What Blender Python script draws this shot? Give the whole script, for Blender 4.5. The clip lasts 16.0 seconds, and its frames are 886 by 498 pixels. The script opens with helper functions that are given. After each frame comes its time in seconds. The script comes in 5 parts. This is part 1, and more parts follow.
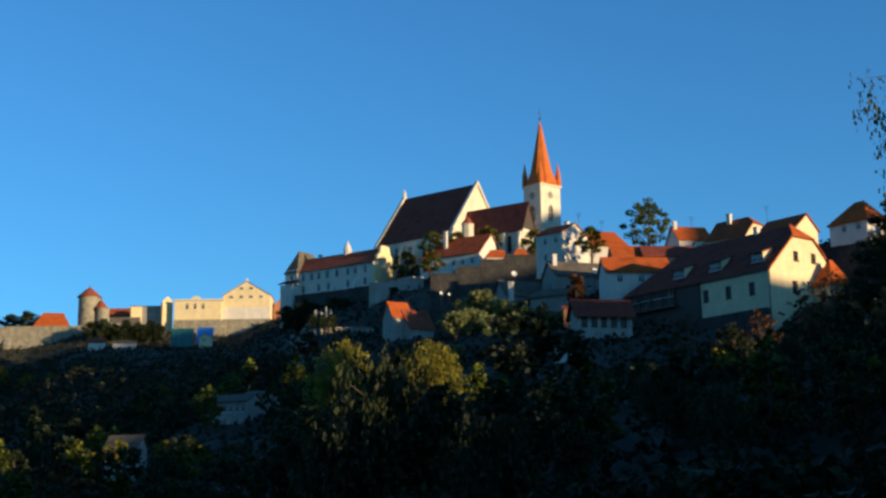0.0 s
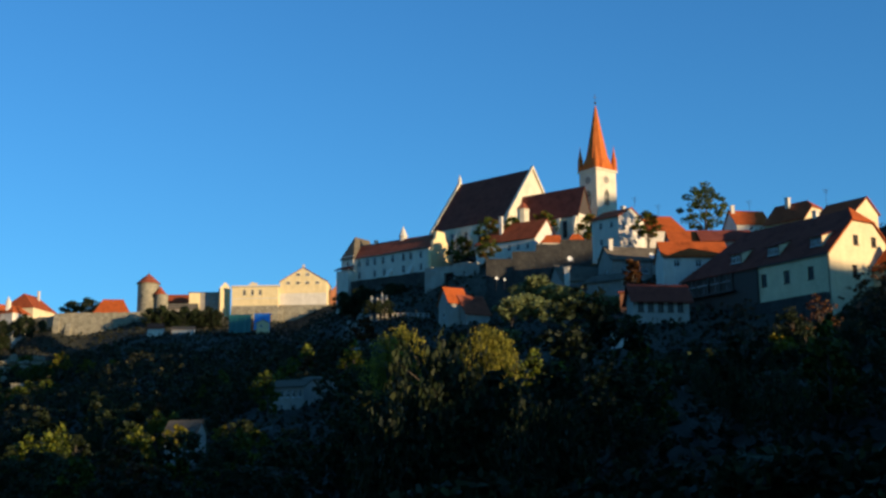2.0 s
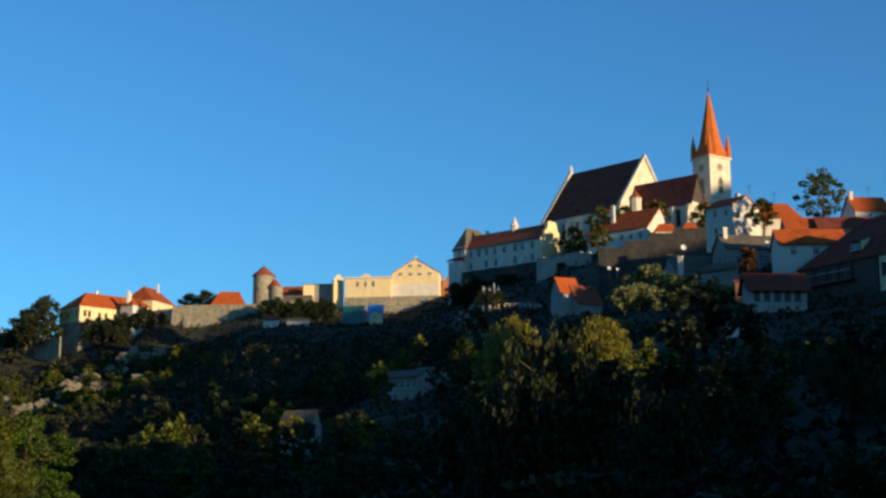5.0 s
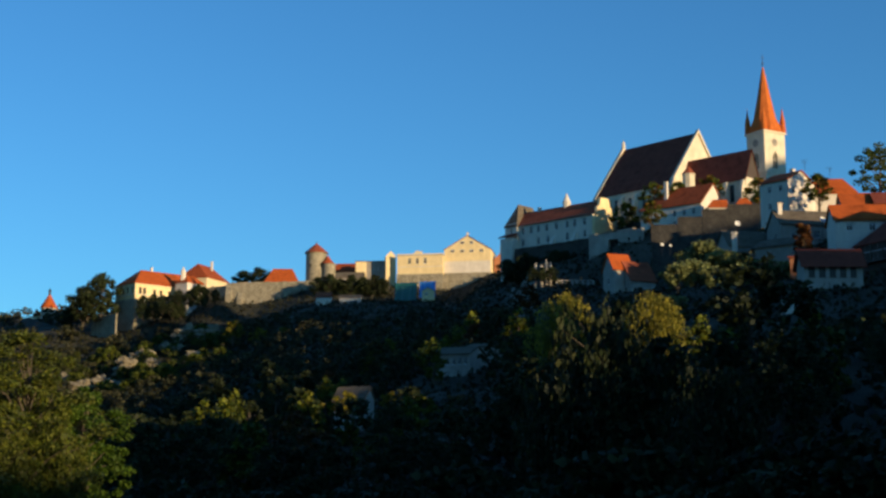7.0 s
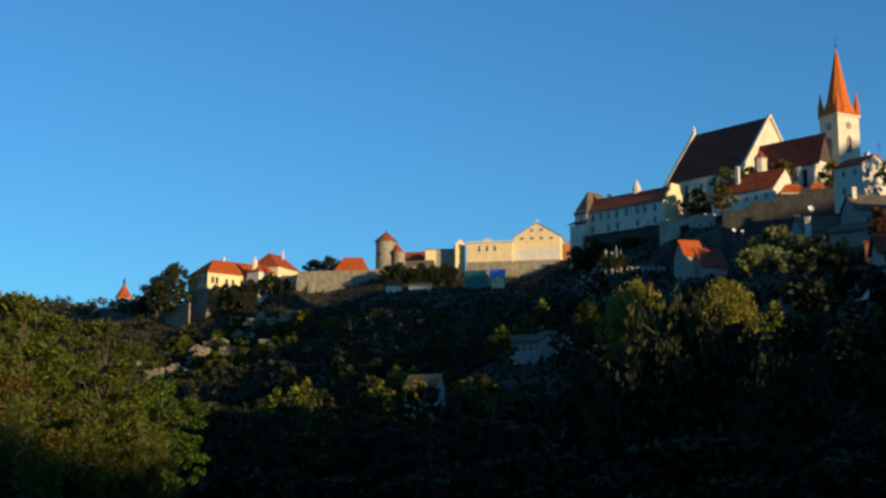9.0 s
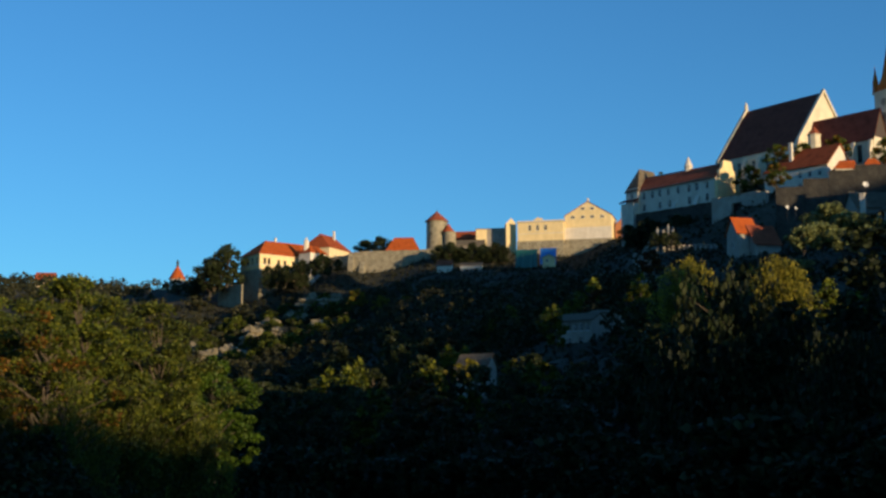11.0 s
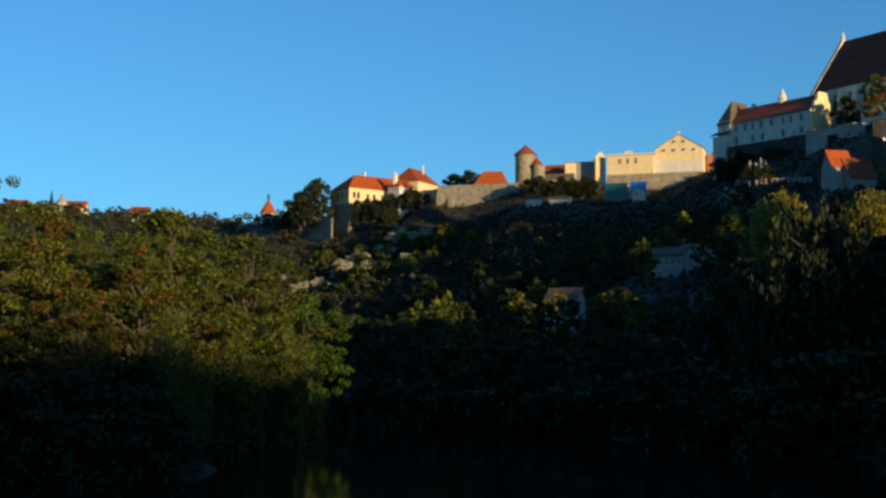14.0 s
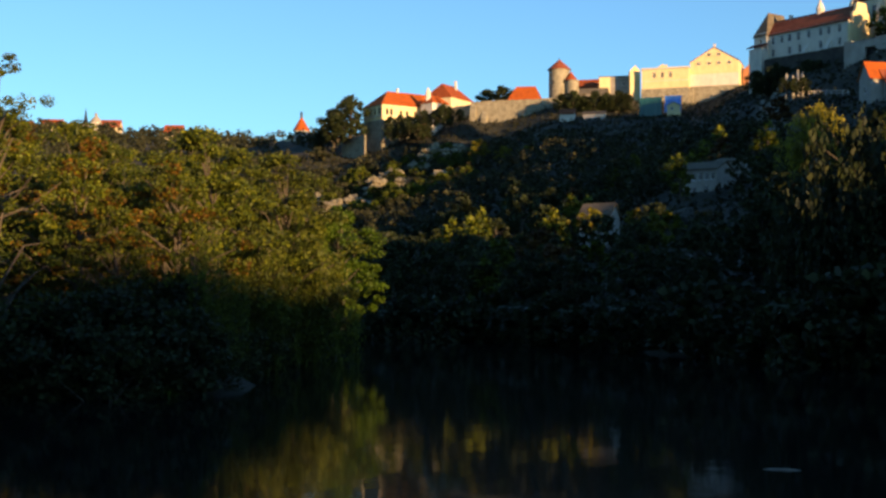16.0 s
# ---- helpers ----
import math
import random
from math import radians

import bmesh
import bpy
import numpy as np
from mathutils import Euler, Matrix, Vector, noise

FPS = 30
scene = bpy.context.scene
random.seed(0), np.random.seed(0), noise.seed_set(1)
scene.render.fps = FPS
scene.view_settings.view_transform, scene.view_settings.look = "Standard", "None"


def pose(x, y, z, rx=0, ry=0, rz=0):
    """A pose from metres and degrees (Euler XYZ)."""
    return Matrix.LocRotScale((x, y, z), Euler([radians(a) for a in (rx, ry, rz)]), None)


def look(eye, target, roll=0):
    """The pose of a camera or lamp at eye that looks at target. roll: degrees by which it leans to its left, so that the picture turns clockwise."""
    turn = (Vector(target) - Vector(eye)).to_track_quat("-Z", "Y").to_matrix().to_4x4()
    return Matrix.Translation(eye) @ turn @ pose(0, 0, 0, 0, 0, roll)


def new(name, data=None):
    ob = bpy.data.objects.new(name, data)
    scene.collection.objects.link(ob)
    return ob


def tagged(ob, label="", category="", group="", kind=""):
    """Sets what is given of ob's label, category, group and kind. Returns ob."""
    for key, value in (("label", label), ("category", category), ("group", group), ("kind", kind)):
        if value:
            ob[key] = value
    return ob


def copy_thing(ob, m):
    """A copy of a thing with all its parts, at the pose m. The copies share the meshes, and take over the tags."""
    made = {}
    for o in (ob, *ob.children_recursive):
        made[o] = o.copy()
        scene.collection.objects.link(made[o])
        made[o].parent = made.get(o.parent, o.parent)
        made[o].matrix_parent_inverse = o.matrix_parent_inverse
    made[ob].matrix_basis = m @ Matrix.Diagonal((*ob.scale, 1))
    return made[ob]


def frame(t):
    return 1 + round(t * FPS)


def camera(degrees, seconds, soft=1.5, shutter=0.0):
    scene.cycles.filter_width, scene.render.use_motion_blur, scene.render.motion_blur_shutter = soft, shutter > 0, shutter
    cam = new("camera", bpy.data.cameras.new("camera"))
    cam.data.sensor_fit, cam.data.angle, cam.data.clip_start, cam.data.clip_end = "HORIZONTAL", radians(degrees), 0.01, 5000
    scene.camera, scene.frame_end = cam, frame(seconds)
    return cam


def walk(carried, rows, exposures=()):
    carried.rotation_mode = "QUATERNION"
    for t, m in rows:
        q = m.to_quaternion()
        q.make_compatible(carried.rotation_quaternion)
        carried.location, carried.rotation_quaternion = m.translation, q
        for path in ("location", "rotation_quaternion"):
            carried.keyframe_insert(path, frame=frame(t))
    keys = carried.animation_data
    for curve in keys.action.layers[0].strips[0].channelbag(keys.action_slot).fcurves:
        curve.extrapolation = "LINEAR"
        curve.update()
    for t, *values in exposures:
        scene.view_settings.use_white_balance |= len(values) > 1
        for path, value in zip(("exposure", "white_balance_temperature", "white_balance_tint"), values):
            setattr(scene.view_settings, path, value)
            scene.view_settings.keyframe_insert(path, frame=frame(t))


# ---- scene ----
cam = camera(36.0, 16.0, soft=2.7)
EYE = 3.4
# seconds, yaw, pitch, roll: a pan from one spot on the river
ROWS = [
    (0, 0.00, 12.10, -0.82),
    (0.5, 0.95, 11.79, -0.78),
    (1, 1.41, 11.58, -0.86),
    (1.5, 1.94, 11.55, -0.94),
    (2, 2.39, 11.52, -0.59),
    (2.5, 3.09, 11.50, -0.64),
    (3, 3.88, 11.42, -0.46),
    (3.5, 4.29, 11.39, -0.60),
    (4, 4.48, 11.42, -0.49),
    (4.5, 5.87, 11.34, -0.31),
    (7, 9.39, 10.18, 0.07),
    (7.5, 10.11, 10.08, 0.02),
    (8, 10.75, 9.99, 0.13),
    (8.5, 11.59, 9.73, 0.11),
    (9, 12.35, 9.66, 0.14),
    (11.5, 14.96, 8.59, 0.12),
    (12, 15.47, 8.47, 0.20),
    (12.5, 16.23, 8.41, 0.23),
    (13, 17.17, 8.18, 0.47),
    (13.5, 17.86, 7.35, 0.14),
    (14, 18.25, 6.00, 0.53),
    (14.5, 18.57, 4.91, 0.67),
    (15, 19.20, 4.10, 0.55),
    (15.5, 19.70, 3.27, 0.40),
    (16, 19.65, 2.48, 0.24),
]
EXPOSURES = [(0.0, 0.08, 6500, 10), (4.5, 0.0, 6600, 10), (7.5, -0.08, 6800, 10), (12.5, -0.18, 6800, 10), (13.5, -0.14, 6800, 10), (14.0, -0.1, 6900, 11), (14.5, 0.02, 7100, 12), (15.0, 0.2, 7500, 16), (15.5, 0.38, 7900, 20), (16.0, 0.55, 8800, 24)]
walk(cam, [(t, pose(0, 0, EYE, 90 + p, 0, y) @ pose(0, 0, 0, 0, 0, r)) for t, y, p, r in ROWS], EXPOSURES)

# ---- world and sun ----
SUN_RIGHT, SUN_UP = 123.5, 6.5  # degrees clockwise from +y, degrees above the horizon
world = bpy.data.worlds.new("morning_sky")
scene.world = world
world.use_nodes = True
_wn, _wl = world.node_tree.nodes, world.node_tree.links
_sky = _wn.new("ShaderNodeTexSky")
_sky.sky_type = "NISHITA"
_sky.sun_disc = False
_sky.sun_elevation = radians(SUN_UP)
_sky.sun_rotation = radians(SUN_RIGHT)
_sky.altitude = 300
_sky.air_density, _sky.dust_density, _sky.ozone_density = 1.0, 0.2, 3.0
_clear = _wn.new("ShaderNodeMix")  # a clear, deep blue autumn morning
_clear.data_type, _clear.blend_type = "RGBA", "MULTIPLY"
_clear.inputs[0].default_value, _clear.inputs[7].default_value = 1.0, (0.47, 1.0, 1.34, 1)
_wl.new(_sky.outputs[0], _clear.inputs[6])
_wl.new(_clear.outputs[2], _wn["Background"].inputs[0])
_wn["Background"].inputs[1].default_value = 0.185
_sl = bpy.data.lights.new("sun", "SUN")
_sl.energy, _sl.angle, _sl.color = 6.6, radians(0.5), (1.0, 0.76, 0.45)
sun = new("sun", _sl)
sun.matrix_world = look((math.sin(radians(SUN_RIGHT)) * math.cos(radians(SUN_UP)) * 500,
                                     math.cos(radians(SUN_RIGHT)) * math.cos(radians(SUN_UP)) * 500,
                                     math.sin(radians(SUN_UP)) * 500), (0, 0, 0))


# ---- materials ----
def nodes_of(name):
    m = bpy.data.materials.new(name)
    m.use_nodes = True
    nt = m.node_tree
    return m, nt.nodes, nt.links, nt.nodes["Principled BSDF"]


def ramp(n, l, fac, stops):
    r = n.new("ShaderNodeValToRGB")
    el = r.color_ramp.elements
    while len(el) < len(stops):
        el.new(0.5)
    for e, (p, c) in zip(el, stops):
        e.position, e.color = p, (*c, 1)
    l.new(fac, r.inputs[0])
    return r.outputs[0]


def noise_tex(n, l, scale, detail=4, rough=0.6, vec=None):
    t = n.new("ShaderNodeTexNoise")
    t.inputs["Scale"].default_value, t.inputs["Detail"].default_value, t.inputs["Roughness"].default_value = scale, detail, rough
    if vec is not None:
        l.new(vec, t.inputs["Vector"])
    return t.outputs[0]


def mix(n, l, fac, a, b, mode="MIX"):
    x = n.new("ShaderNodeMix")
    x.data_type, x.blend_type = "RGBA", mode
    for sock, v in ((x.inputs[0], fac), (x.inputs[6], a), (x.inputs[7], b)):
        if isinstance(v, (int, float)):
            sock.default_value = v
        elif isinstance(v, tuple):
            sock.default_value = (*v, 1)
        else:
            l.new(v, sock)
    return x.outputs[2]


def bump(n, l, b, height, strength=0.4, distance=0.05):
    k = n.new("ShaderNodeBump")
    k.inputs["Strength"].default_value, k.inputs["Distance"].default_value = strength, distance
    l.new(height, k.inputs["Height"])
    l.new(k.outputs[0], b.inputs["Normal"])


def coords(n):
    return n.new("ShaderNodeTexCoord").outputs["Object"]


def tint(c, k):
    return tuple(min(1, v * k) for v in c)


def plaster(name, col, dirt=0.75):
    m, n, l, b = nodes_of(name)
    v = coords(n)
    big = ramp(n, l, noise_tex(n, l, 0.35, 5, 0.65, v), [(0.35, tint(col, dirt)), (0.62, col)])
    fine = ramp(n, l, noise_tex(n, l, 3.0, 6, 0.7, v), [(0.3, (0.82, 0.80, 0.77)), (0.65, (1, 1, 1))])
    streak = n.new("ShaderNodeMapping")
    streak.inputs["Scale"].default_value = (0.9, 0.9, 0.2)
    l.new(v, streak.inputs[0])
    run = ramp(n, l, noise_tex(n, l, 1.0, 4, 0.6, streak.outputs[0]), [(0.36, (0.92, 0.91, 0.89)), (0.6, (1, 1, 1))])
    l.new(mix(n, l, 1.0, mix(n, l, 1.0, big, fine, "MULTIPLY"), run, "MULTIPLY"), b.inputs["Base Color"])
    b.inputs["Roughness"].default_value = 0.92
    bump(n, l, b, noise_tex(n, l, 6.0, 5, 0.7, v), 0.35, 0.03)
    return m


def tiles(name, col, row=0.34, worn=0.6):
    m, n, l, b = nodes_of(name)
    v = coords(n)
    w = n.new("ShaderNodeTexWave")
    w.wave_type, w.bands_direction, w.wave_profile = "BANDS", "Z", "SAW"
    w.inputs["Scale"].default_value = 0.314 / row
    w.inputs["Distortion"].default_value = 0.6
    l.new(v, w.inputs[0])
    patch = ramp(n, l, noise_tex(n, l, 0.5, 6, 0.7, v), [(0.32, tint(col, worn)), (0.5, col), (0.7, tint(col, 1.18))])
    spot = ramp(n, l, noise_tex(n, l, 4.5, 3, 0.8, v), [(0.32, (0.62, 0.60, 0.58)), (0.6, (1, 1, 1))])
    rows_ = ramp(n, l, w.outputs[0], [(0.0, (0.72, 0.70, 0.70)), (0.35, (1, 1, 1))])
    l.new(mix(n, l, 1.0, mix(n, l, 1.0, patch, spot, "MULTIPLY"), rows_, "MULTIPLY"), b.inputs["Base Color"])
    b.inputs["Roughness"].default_value = 0.9
    b.inputs["Specular IOR Level"].default_value = 0.15
    bump(n, l, b, w.outputs[0], 0.6, 0.06)
    return m


def stone(name, dark, light, scale=1.6):
    m, n, l, b = nodes_of(name)
    v = coords(n)
    vo = n.new("ShaderNodeTexVoronoi")
    vo.inputs["Scale"].default_value = scale
    l.new(v, vo.inputs["Vector"])
    ed = n.new("ShaderNodeTexVoronoi")
    ed.feature = "DISTANCE_TO_EDGE"
    ed.inputs["Scale"].default_value = scale
    l.new(v, ed.inputs["Vector"])
    joint = ramp(n, l, ed.outputs[0], [(0.0, (0.55, 0.53, 0.5)), (0.09, (1, 1, 1))])
    body = ramp(n, l, noise_tex(n, l, 0.45, 7, 0.7, v), [(0.3, dark), (0.68, light)])
    tone = ramp(n, l, vo.outputs["Color"], [(0.0, (0.72, 0.70, 0.68)), (1.0, (1.0, 1.0, 1.0))])
    l.new(mix(n, l, 1.0, mix(n, l, 1.0, body, tone, "MULTIPLY"), joint, "MULTIPLY"), b.inputs["Base Color"])
    b.inputs["Roughness"].default_value = 0.95
    bump(n, l, b, ed.outputs[0], 0.7, 0.12)
    return m


def leaves(name, stops, gloss=0.55):
    m, n, l, b = nodes_of(name)
    g = n.new("ShaderNodeNewGeometry")
    o = n.new("ShaderNodeObjectInfo")
    col = ramp(n, l, g.outputs["Random Per Island"], stops)
    hue = n.new("ShaderNodeHueSaturation")
    vary = n.new("ShaderNodeMapRange")
    vary.inputs[3].default_value, vary.inputs[4].default_value = 0.75, 1.2
    l.new(o.outputs["Random"], vary.inputs[0])
    l.new(vary.outputs[0], hue.inputs["Value"])
    l.new(col, hue.inputs["Color"])
    big = ramp(n, l, noise_tex(n, l, 0.5, 3, 0.6, coords(n)), [(0.35, (0.6, 0.6, 0.55)), (0.62, (1, 1, 1))])
    c = mix(n, l, 1.0, hue.outputs[0], big, "MULTIPLY")
    l.new(c, b.inputs["Base Color"])
    b.inputs["Roughness"].default_value = gloss
    b.inputs["Specular IOR Level"].default_value = 0.2
    t = n.new("ShaderNodeBsdfTranslucent")
    l.new(c, t.inputs[0])
    s = n.new("ShaderNodeMixShader")
    s.inputs[0].default_value = 0.25
    out = n["Material Output"]
    l.new(b.outputs[0], s.inputs[1])
    l.new(t.outputs[0], s.inputs[2])
    l.new(s.outputs[0], out.inputs[0])
    return m


def plain(name, col, rough=0.7, metal=0.0, var=0.8, scale=2.0):
    m, n, l, b = nodes_of(name)
    v = coords(n)
    l.new(ramp(n, l, noise_tex(n, l, scale, 5, 0.65, v), [(0.35, tint(col, var)), (0.65, col)]), b.inputs["Base Color"])
    b.inputs["Roughness"].default_value, b.inputs["Metallic"].default_value = rough, metal
    bump(n, l, b, noise_tex(n, l, scale * 6, 4, 0.7, v), 0.25, 0.02)
    return m


WHITE = plaster("white_plaster", (0.74, 0.67, 0.57), 0.86)
CREAM = plaster("cream_plaster", (0.82, 0.66, 0.40), 0.85)
YELLOW = plaster("yellow_plaster", (0.84, 0.66, 0.36), 0.88)
GREY = plaster("grey_plaster", (0.36, 0.32, 0.27))
OLD = plaster("old_plaster", (0.44, 0.40, 0.34))
CHURCH = plaster("church_plaster", (0.76, 0.67, 0.51), 0.8)
ORANGE = tiles("orange_tiles", (0.47, 0.10, 0.022))
RED = tiles("red_tiles", (0.36, 0.08, 0.028))
RUST = tiles("rust_tiles", (0.32, 0.085, 0.045))
BROWN = tiles("brown_tiles", (0.22, 0.056, 0.036), 0.4)
SLATE = tiles("slate_roofing", (0.15, 0.125, 0.092), 0.5)
SPIRE = tiles("spire_tiles", (0.62, 0.16, 0.035), 0.45, 0.75)
RUBBLE = stone("rubble_stone", (0.20, 0.175, 0.12), (0.44, 0.39, 0.28))
# darker than the rubble: the walls' shade is put into the stone colour
RAMPART = stone("shaded_stone", (0.034, 0.031, 0.028), (0.085, 0.078, 0.065))
ROCK = stone("rock", (0.11, 0.092, 0.06), (0.32, 0.275, 0.18), 0.5)
GLASS = plain("window_glass", (0.016, 0.017, 0.02), 0.25)
GLASS.node_tree.nodes["Principled BSDF"].inputs["Specular IOR Level"].default_value = 0.25
# pale blue sky reflection put into the pane colour
PALEGLASS = plain("sky_tinted_glass", (0.22, 0.26, 0.32), 0.15)
DARK = plain("dark_opening", (0.015, 0.014, 0.013), 0.9)
FRAMEW = plain("white_frame", (0.7, 0.68, 0.64), 0.6)
FRAMEB = plain("brown_wood", (0.06, 0.04, 0.028), 0.7)
IRON = plain("iron", (0.05, 0.05, 0.05), 0.5, 0.8)
BRICK = plaster("brick_wall", (0.42, 0.17, 0.08))
TEAL = plain("teal_tarpaulin", (0.015, 0.13, 0.12), 0.5)
BLUE = plain("blue_tarpaulin", (0.05, 0.30, 0.75), 0.5)
BARK = plain("bark", (0.11, 0.085, 0.06), 0.95, 0, 0.55, 5.0)
BARKL = plain("pale_bark", (0.30, 0.26, 0.20), 0.95, 0, 0.6, 5.0)
# leaf colour kept near black to deepen shade on slope and bank
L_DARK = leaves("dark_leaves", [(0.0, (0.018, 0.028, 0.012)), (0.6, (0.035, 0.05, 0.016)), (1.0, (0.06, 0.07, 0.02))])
L_GREEN = leaves("green_leaves", [(0.0, (0.035, 0.055, 0.012)), (0.6, (0.075, 0.10, 0.018)), (1.0, (0.13, 0.14, 0.03))])
L_LIME = leaves("lime_leaves", [(0.0, (0.035, 0.075, 0.006)), (0.6, (0.07, 0.135, 0.012)), (1.0, (0.12, 0.18, 0.02))])
L_YELLOW = leaves("yellow_leaves", [(0.0, (0.10, 0.10, 0.012)), (0.6, (0.22, 0.20, 0.02)), (1.0, (0.34, 0.28, 0.03))])
L_OLIVE = leaves("olive_leaves", [(0.0, (0.036, 0.056, 0.006)), (0.55, (0.088, 0.112, 0.012)), (1.0, (0.17, 0.175, 0.02))])
L_AUTUMN = leaves("autumn_leaves", [(0.0, (0.07, 0.045, 0.01)), (0.55, (0.18, 0.085, 0.014)), (1.0, (0.30, 0.15, 0.02))])
L_RUSSET = leaves("russet_leaves", [(0.0, (0.05, 0.022, 0.01)), (0.55, (0.14, 0.055, 0.016)), (1.0, (0.22, 0.10, 0.02))])
# scrub and slope leaves, also lowered in colour for the valley's shade
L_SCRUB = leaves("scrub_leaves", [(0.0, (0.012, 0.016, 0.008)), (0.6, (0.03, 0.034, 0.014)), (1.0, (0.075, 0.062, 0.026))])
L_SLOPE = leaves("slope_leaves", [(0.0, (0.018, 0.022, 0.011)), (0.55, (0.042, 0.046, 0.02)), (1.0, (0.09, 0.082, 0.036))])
# pale green, lightened further to replace sun that the houses block
L_PALE = leaves("pale_green_leaves", [(0.0, (0.09, 0.11, 0.04)), (0.6, (0.22, 0.25, 0.09)), (1.0, (0.34, 0.36, 0.15))])


def ground_material():
    m, n, l, b = nodes_of("hillside_ground")
    v = coords(n)
    geo = n.new("ShaderNodeNewGeometry")
    sep = n.new("ShaderNodeSeparateXYZ")
    l.new(geo.outputs["Normal"], sep.inputs[0])
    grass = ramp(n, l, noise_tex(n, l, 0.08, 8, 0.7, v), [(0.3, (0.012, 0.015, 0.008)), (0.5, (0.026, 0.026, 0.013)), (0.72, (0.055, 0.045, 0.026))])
    rock = ramp(n, l, noise_tex(n, l, 0.25, 8, 0.75, v), [(0.3, (0.07, 0.06, 0.045)), (0.7, (0.28, 0.25, 0.19))])
    steep = n.new("ShaderNodeMapRange")
    steep.inputs[1].default_value, steep.inputs[2].default_value = 0.80, 0.66
    l.new(sep.outputs[2], steep.inputs[0])
    l.new(mix(n, l, steep.outputs[0], grass, rock), b.inputs["Base Color"])
    b.inputs["Roughness"].default_value = 0.97
    bump(n, l, b, noise_tex(n, l, 1.2, 8, 0.75, v), 0.9, 0.4)
    return m


def water_material():
    m, n, l, b = nodes_of("river_water")
    v = n.new("ShaderNodeMapping")
    v.inputs["Scale"].default_value = (1.0, 0.45, 1.0)
    l.new(coords(n), v.inputs[0])
    b.inputs["Base Color"].default_value = (0.003, 0.005, 0.006, 1)
    b.inputs["Roughness"].default_value = 0.05
    b.inputs["IOR"].default_value = 1.33
    bump(n, l, b, noise_tex(n, l, 1.1, 3, 0.5, v.outputs[0]), 0.10, 0.06)
    return m


GROUND, WATER = ground_material(), water_material()


# ---- mesh helpers ----
def mesh_ob(name, bm, mat, parent=None, label=""):
    bmesh.ops.recalc_face_normals(bm, faces=bm.faces)
    me = bpy.data.meshes.new(name)
    bm.to_mesh(me)
    bm.free()
    me.materials.append(mat)
    ob = new(name, me)
    if parent:
        ob.parent = parent
    return tagged(ob, label)


def part(name, bm, mat, parent, label=""):
    return mesh_ob(name, bm, mat, parent, label)


def thing(name, m, label, category, group="", kind=""):
    e = new(name)
    e.matrix_world = m
    return tagged(e, label, category, group, kind)


def box(bm, x0, y0, z0, x1, y1, z1, m=None):
    vs = [bm.verts.new((m @ Vector(p)) if m else p) for p in
          ((x0, y0, z0), (x1, y0, z0), (x1, y1, z0), (x0, y1, z0), (x0, y0, z1), (x1, y0, z1), (x1, y1, z1), (x0, y1, z1))]
    for f in ((0, 3, 2, 1), (4, 5, 6, 7), (0, 1, 5, 4), (1, 2, 6, 5), (2, 3, 7, 6), (3, 0, 4, 7)):
        bm.faces.new([vs[i] for i in f])
    return bm


def solid(bm, pts, down):
    """A slab: a polygon and its copy moved by down, closed round the rim."""
    down = Vector(down)
    a = [bm.verts.new(p) for p in pts]
    b = [bm.verts.new(Vector(p) + down) for p in pts]
    bm.faces.new(a)
    bm.faces.new(b[::-1])
    k = len(a)
    for i in range(k):
        bm.faces.new((a[i], b[i], b[(i + 1) % k], a[(i + 1) % k]))
    return bm


def lathe(bm, rings, n=16, cx=0, cy=0, turn=0.0):
    """Rings of (radius, z) round an upright axis."""
    prev = None
    for r, z in rings:
        cur = [bm.verts.new((cx + r * math.cos(turn + math.tau * i / n), cy + r * math.sin(turn + math.tau * i / n), z)) for i in range(n)] if r > 1e-4 else [bm.verts.new((cx, cy, z))]
        if prev:
            for i in range(n):
                j = (i + 1) % n
                if len(cur) == 1:
                    bm.faces.new((prev[i], prev[j], cur[0]))
                elif len(prev) == 1:
                    bm.faces.new((prev[0], cur[j], cur[i]))
                else:
                    bm.faces.new((prev[i], prev[j], cur[j], cur[i]))
        prev = cur
    return bm


def tube(bm, pts, radii, n=6):
    prev = None
    for k, (p, r) in enumerate(zip(pts, radii)):
        p = Vector(p)
        d = (Vector(pts[min(k + 1, len(pts) - 1)]) - Vector(pts[max(k - 1, 0)])).normalized()
        q = d.to_track_quat("Z", "Y")
        cur = [bm.verts.new(p + q @ Vector((r * math.cos(math.tau * i / n), r * math.sin(math.tau * i / n), 0))) for i in range(n)]
        if prev:
            for i in range(n):
                bm.faces.new((prev[i], prev[(i + 1) % n], cur[(i + 1) % n], cur[i]))
        prev = cur
    return bm


def wall_cells(bm, length, z0, z1, thick, holes, m):
    """A wall along local x, its face at y = 0, with rectangular openings (centre, centre height, width, height) right through it."""
    xs = sorted({0, length, *[max(0, min(length, c + s * w / 2)) for c, z, w, h in holes for s in (-1, 1)]})
    zs = sorted({z0, z1, *[max(z0, min(z1, z + s * h / 2)) for c, z, w, h in holes for s in (-1, 1)]})
    for xa, xb in zip(xs, xs[1:]):
        for za, zb in zip(zs, zs[1:]):
            xm, zm = (xa + xb) / 2, (za + zb) / 2
            if not any(abs(xm - c) < w / 2 and abs(zm - z) < h / 2 for c, z, w, h in holes):
                box(bm, xa, 0, za, xb, thick, zb, m)


